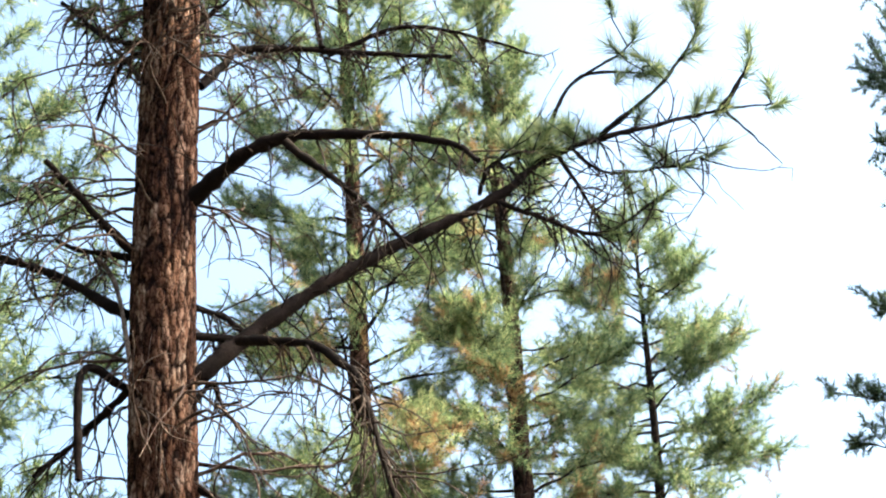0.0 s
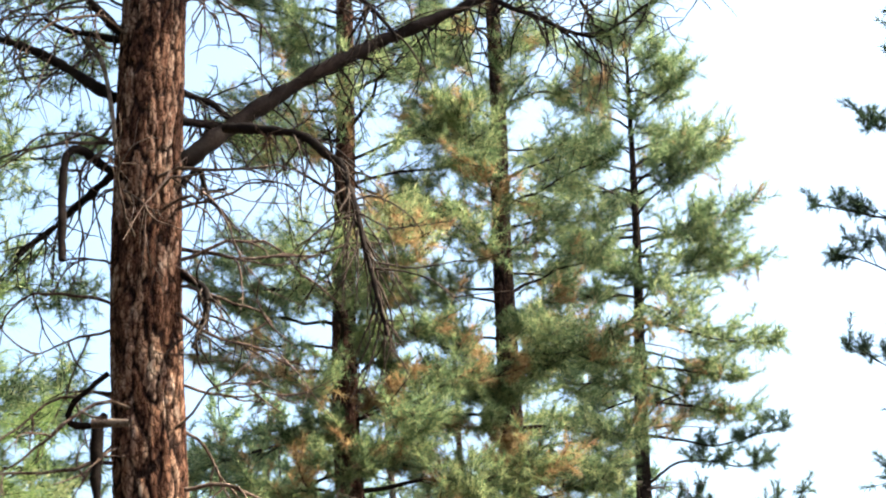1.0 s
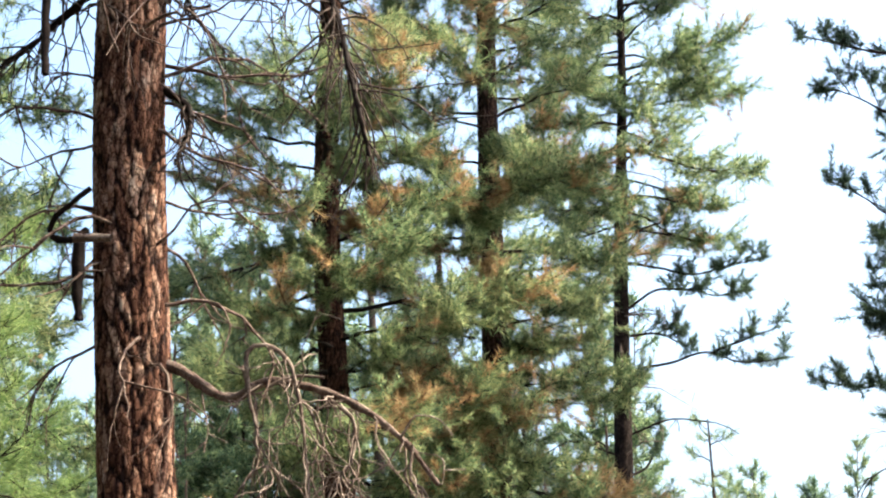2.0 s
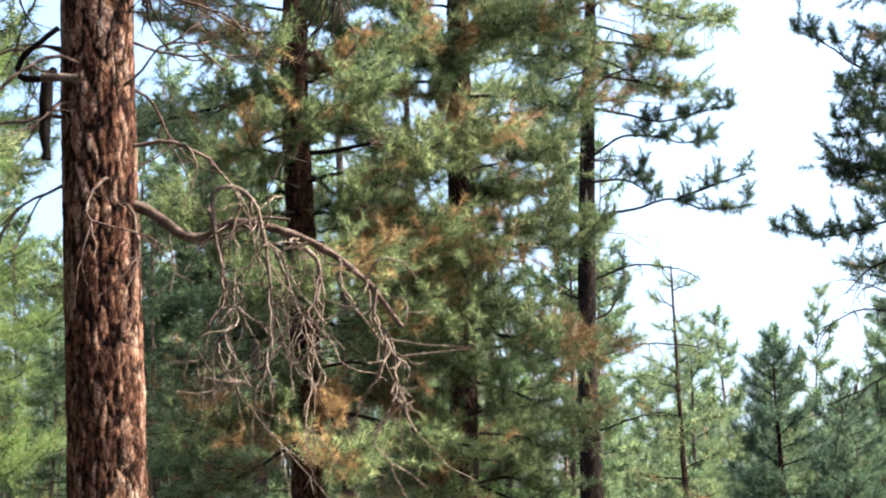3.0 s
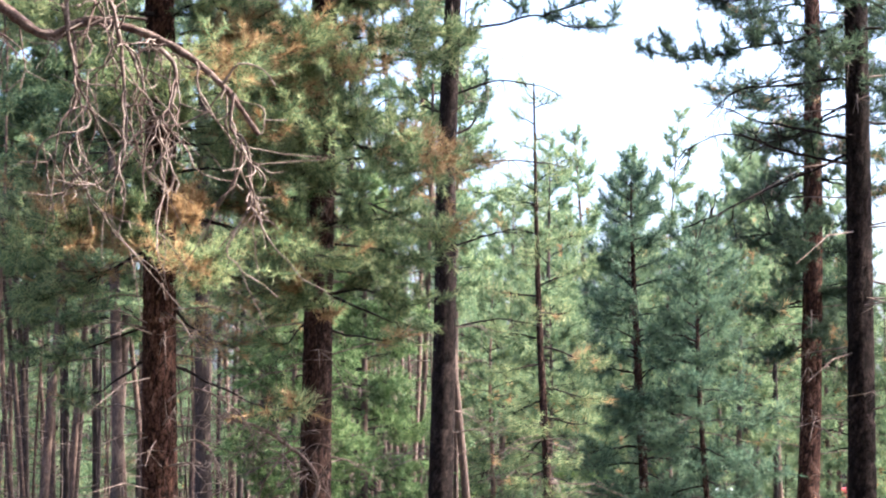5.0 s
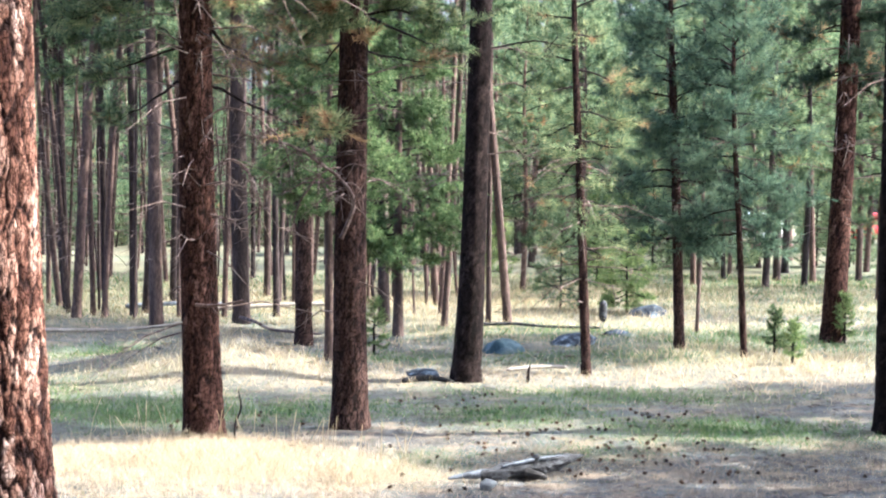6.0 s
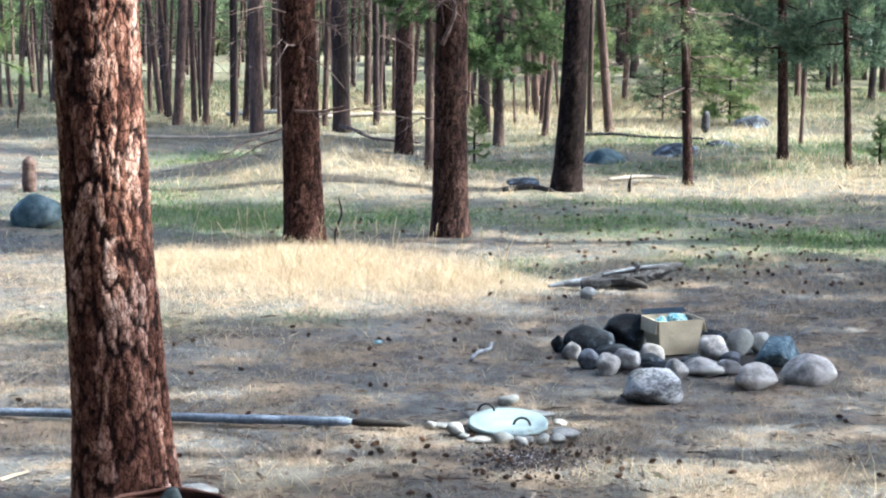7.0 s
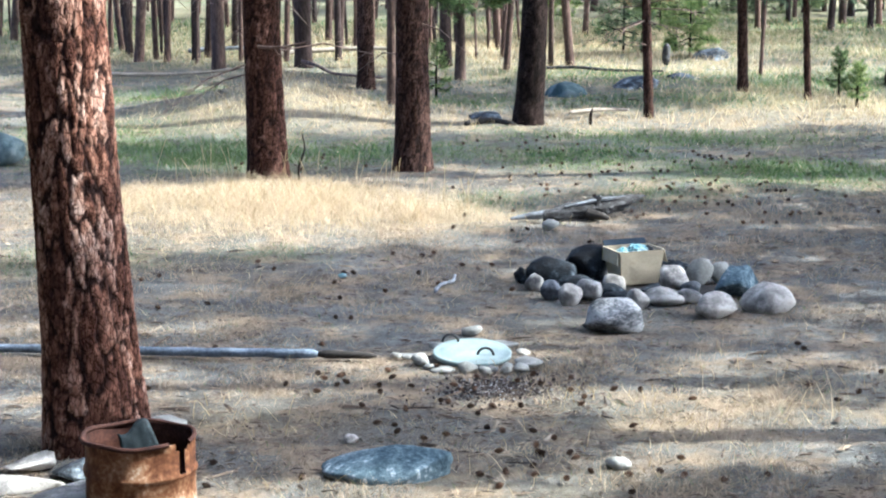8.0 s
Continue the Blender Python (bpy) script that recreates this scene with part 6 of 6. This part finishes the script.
log("stump", [(-6.05, 27.9, -0.05), (-6.06, 27.9, 0.3), (-6.05, 27.9, 0.5)], 0.1, 0.085, M_DEADBARK, "low dark tree stump beside a boulder", 11, "stump")
log("stump", [(4.18, 39.0, -0.05), (4.18, 39.0, 0.2), (4.2, 39.0, 0.36)], 0.075, 0.07, M_DRIFT, "small grey stump in the clearing", 12, "stump", lump=0.06)
log("dead_sapling", [(3.99, 41.7, -0.05), (4.0, 41.7, 0.3), (4.05, 41.7, 0.62)], 0.05, 0.02, M_DEADBARK, "grey broken sapling trunk", 14, "stump", 7)
log("dead_sapling", [(2.05, 28.8, -0.05), (2.06, 28.8, 0.12), (2.08, 28.8, 0.22)], 0.03, 0.012, M_LIMB, "short dark broken sapling", 15, "stump", 7)


log("dead_sapling", [(-1.55, 22.5, -0.03), (-1.57, 22.5, 0.22), (-1.5, 22.51, 0.42), (-1.53, 22.5, 0.62)], 0.014, 0.006, M_LIMB, "thin dark dead sapling in dry grass", 16, "sapling", 6)


def seed_stalks(spots, seed):
    """Single tall withered stalks that stand out of the grass."""
    rng = np.random.default_rng(seed)
    for x, y, n in spots:
        for _ in range(n):
            u, w, h = x + rng.normal(0, 0.25), y + rng.normal(0, 0.15), rng.uniform(0.25, 0.5)
            z = float(lumps(np.array(u), np.array(w)))
            a, c = rng.normal(0, 0.06, 2)
            stalk = put("grass_stalk", mesh_of("grass_stalk", *tubes([(np.array([(u, w, z - 0.02), (u + a * 0.4, w + c * 0.4, z + h * 0.5), (u + a, w + c, z + h * 0.9), (u + a * 1.2, w + c, z + h)]), np.array([0.0025, 0.002, 0.004, 0.0015]))], 5)), M_STRAW)
            tagged(stalk, "tall withered grass stalk in the dry grass", "grass", "grass stalks")


seed_stalks(((-2.6, 22.6, 9), (-1.5, 22.3, 8), (-0.6, 21.6, 7), (0.2, 20.8, 5)), 17)


# ---- pine cones ----
def cone_mesh():
    bm = bmesh.new()
    for ring in range(7):
        k = ring / 6
        r = 0.036 * math.sin(math.pi * (0.18 + 0.78 * k)) ** 0.8
        z = 0.008 + 0.075 * k
        for j in range(7):
            a = (j + 0.5 * (ring % 2)) / 7 * 2 * math.pi
            c, s = math.cos(a), math.sin(a)
            q = [bm.verts.new((r * 0.35 * c - 0.011 * s, r * 0.35 * s + 0.011 * c, z)), bm.verts.new((r * 0.35 * c + 0.011 * s, r * 0.35 * s - 0.011 * c, z)),
                 bm.verts.new((r * 1.1 * c, r * 1.1 * s, z + 0.012)), bm.verts.new((r * 0.4 * c, r * 0.4 * s, z - 0.012))]
            bm.faces.new((q[0], q[1], q[2]))
            bm.faces.new((q[0], q[2], q[3]))
            bm.faces.new((q[1], q[3], q[2]))
    core = bmesh.ops.create_icosphere(bm, subdivisions=1, radius=0.024)["verts"]
    for v in core:
        v.co = Vector((v.co.x, v.co.y, v.co.z * 1.6 + 0.045))
    return bm


def cones():
    rng = np.random.default_rng(8)
    first = tagged(part("pine_cone", cone_mesh(), M_CONE, smooth=False), "brown open pine cone lying on the forest floor", "pine cone", "fallen pine cones")
    places = []
    for cx, cy, sx, sy, n in ((2.0, 20.5, 1.3, 1.2, 26), (1.6, 24.0, 1.2, 1.4, 22), (0.2, 12.2, 0.9, 0.7, 20), (0.9, 11.1, 0.7, 0.35, 18), (-0.6, 13.3, 0.7, 0.5, 16), (-0.3, 17.5, 0.8, 0.9, 14), (3.3, 21.0, 1.2, 1.0, 14), (-1.4, 11.2, 0.8, 0.4, 10), (-2.0, 16.0, 1.2, 1.5, 12), (-1.0, 25.0, 1.5, 1.0, 10), (2.6, 13.6, 1.0, 1.0, 8), (2.6, 22.2, 1.6, 1.2, 40), (1.0, 26.0, 1.2, 1.0, 16), (0.6, 12.9, 1.0, 0.8, 18), (3.9, 24.5, 1.2, 1.2, 18)):
        for _ in range(n):
            places.append((rng.normal(cx, sx * 0.6), rng.normal(cy, sy * 0.6)))
    for k, (x, y) in enumerate(places):
        z = float(lumps(np.array(x), np.array(y)))
        m = pose(x, y, z + 0.022, rng.uniform(60, 110), rng.uniform(-20, 20), rng.uniform(0, 360)) @ Matrix.Diagonal((0.75, 0.75, 0.75, 1))
        if k == 0:
            first.matrix_basis = m
        else:
            copy_thing(first, m)


cones()

# ---- saplings and the fir ----
pine("fir_tree", (0.31, 36.2, 0), [(0, 0, -0.1), (0, 0, 3), (0.05, 0, 7.5)], [(-0.1, 0.11), (0.3, 0.09), (3, 0.07), (7.5, 0.01)], 1.3, 1.5, 60, 51,
     "bushy dark green fir with low boughs", tuft=(34, 0.12, 0.016), style={"low_pitch": -12, "lift": 6, "subs": 7, "tip_up": 0.1, "bare": 0.15}, brown=0.0, leaf=M_FIR, fine=None, bark=M_FARBARK)
pine("fir_tree", (-0.75, 30.6, 0), [(0, 0, -0.1), (0, 0, 3), (0.05, 0, 6.5)], [(-0.1, 0.09), (0.3, 0.07), (3, 0.05), (6.5, 0.01)], 2.2, 1.2, 46, 52,
     "dark green fir with spreading boughs", tuft=(30, 0.12, 0.016), style={"low_pitch": -12, "lift": 6, "subs": 7, "tip_up": 0.1, "bare": 0.15}, brown=0.0, leaf=M_FIR, fine=None, bark=M_FARBARK)
for k, (x, y, h, reach, mat) in enumerate(((4.85, 40.9, 2.2, 0.5, M_NEEDLE_FRESH), (-0.1, 32.8, 0.85, 0.25, M_NEEDLE_FRESH), (6.15, 32.3, 0.7, 0.12, M_FIR), (6.1, 30.6, 0.6, 0.14, M_NEEDLE_FRESH), (7.72, 34.4, 0.8, 0.16, M_NEEDLE_FRESH), (3.6, 41.5, 1.8, 0.6, M_NEEDLE_FAR), (9.7, 56.5, 3.2, 1.0, M_NEEDLE_FAR), (8.8, 57.0, 3.0, 1.0, M_NEEDLE_FAR), (12.1, 57.5, 3.2, 0.95, M_NEEDLE_FAR), (12.9, 57.0, 3.0, 0.9, M_NEEDLE_FAR), (8.0, 58.0, 3.2, 1.0, M_NEEDLE_FAR), (13.7, 60.0, 3.0, 0.8, M_NEEDLE_FAR), (15.6, 59.5, 3.2, 1.0, M_NEEDLE_FAR), (10.1, 60.0, 3.0, 0.8, M_NEEDLE_FAR), (7.2, 55.0, 3.0, 1.0, M_NEEDLE_FAR), (6.0, 54.0, 2.2, 0.8, M_NEEDLE_FRESH), (2.6, 52.0, 2.0, 0.8, M_NEEDLE_FRESH), (5.0, 48.0, 2.2, 0.8, M_NEEDLE_FRESH))):
    pine("sapling", (x, y, float(lumps(np.array(x), np.array(y)))), [(0, 0, -0.05), (0, 0, h * 0.5), (0.02, 0, h)], [(-0.05, 0.025), (h * 0.5, 0.015), (h, 0.004)], 0.15, reach, int(9 + 14 * h), 70 + k,
         "small light green conifer sapling in the grass", tuft=(16 if mat is M_NEEDLE_FAR else 30, 0.13 if h > 1 else 0.07, 0.014 if h > 1 else 0.009), brown=0.0, leaf=mat, fine=None, bark=M_LIMB, group="saplings", style={"taper": 0.8, "extra": 1, "least": 0.18 if h > 1 else 0.04})


# ---- parked vehicles far off ----
def car(x, y, turn, colour, label):
    paint, n, l, b = shader("car_paint", 0.3)
    b.inputs["Base Color"].default_value = (*colour, 1)
    glass, n, l, b = shader("car_glass", 0.08)
    b.inputs["Base Color"].default_value = (0.02, 0.025, 0.03, 1)
    c = thing("car", (x, y, 0), label, "car")
    c.matrix_basis = pose(x, y, float(lumps(np.array(x), np.array(y))), 0, 0, turn)
    bm = bmesh.new()
    side = [(-2.1, 0.35), (-2.15, 0.75), (-1.9, 0.92), (-1.0, 0.98), (0.9, 0.98), (1.9, 0.9), (2.15, 0.7), (2.1, 0.35)]
    for pts, half in ((side, 0.85), ([(-1.5, 0.97), (-1.1, 1.42), (0.3, 1.45), (1.0, 0.97)], 0.72)):
        lo = [bm.verts.new((px, -half, pz)) for px, pz in pts]
        hi = [bm.verts.new((px, half, pz)) for px, pz in pts]
        bm.faces.new(lo), bm.faces.new(hi[::-1])
        for k in range(len(pts)):
            bm.faces.new((lo[k], hi[k], hi[(k + 1) % len(pts)], lo[(k + 1) % len(pts)]))
    bmesh.ops.bevel(bm, geom=bm.edges[:], offset=0.05, segments=2, affect="EDGES")
    part("body", bm, paint, c)
    for s in (-1, 1):
        bm = bmesh.new()
        slab(bm, (-0.35, s * 0.722, 1.2), (1.5, 0.012, 0.3))
        part("window", bm, glass, c)
        for px in (-1.35, 1.35):
            bm = bmesh.new()
            bmesh.ops.create_cone(bm, cap_ends=True, segments=20, radius1=0.33, radius2=0.33, depth=0.22, matrix=pose(px, s * 0.78, 0.33, 90, 0, 0))
            part("wheel", bm, M_BLACK, c)


car(16.9, 92.0, 68, (0.75, 0.77, 0.78), "white car parked among far trees")
car(22.4, 93.0, 60, (0.45, 0.02, 0.03), "red car parked among far trees")
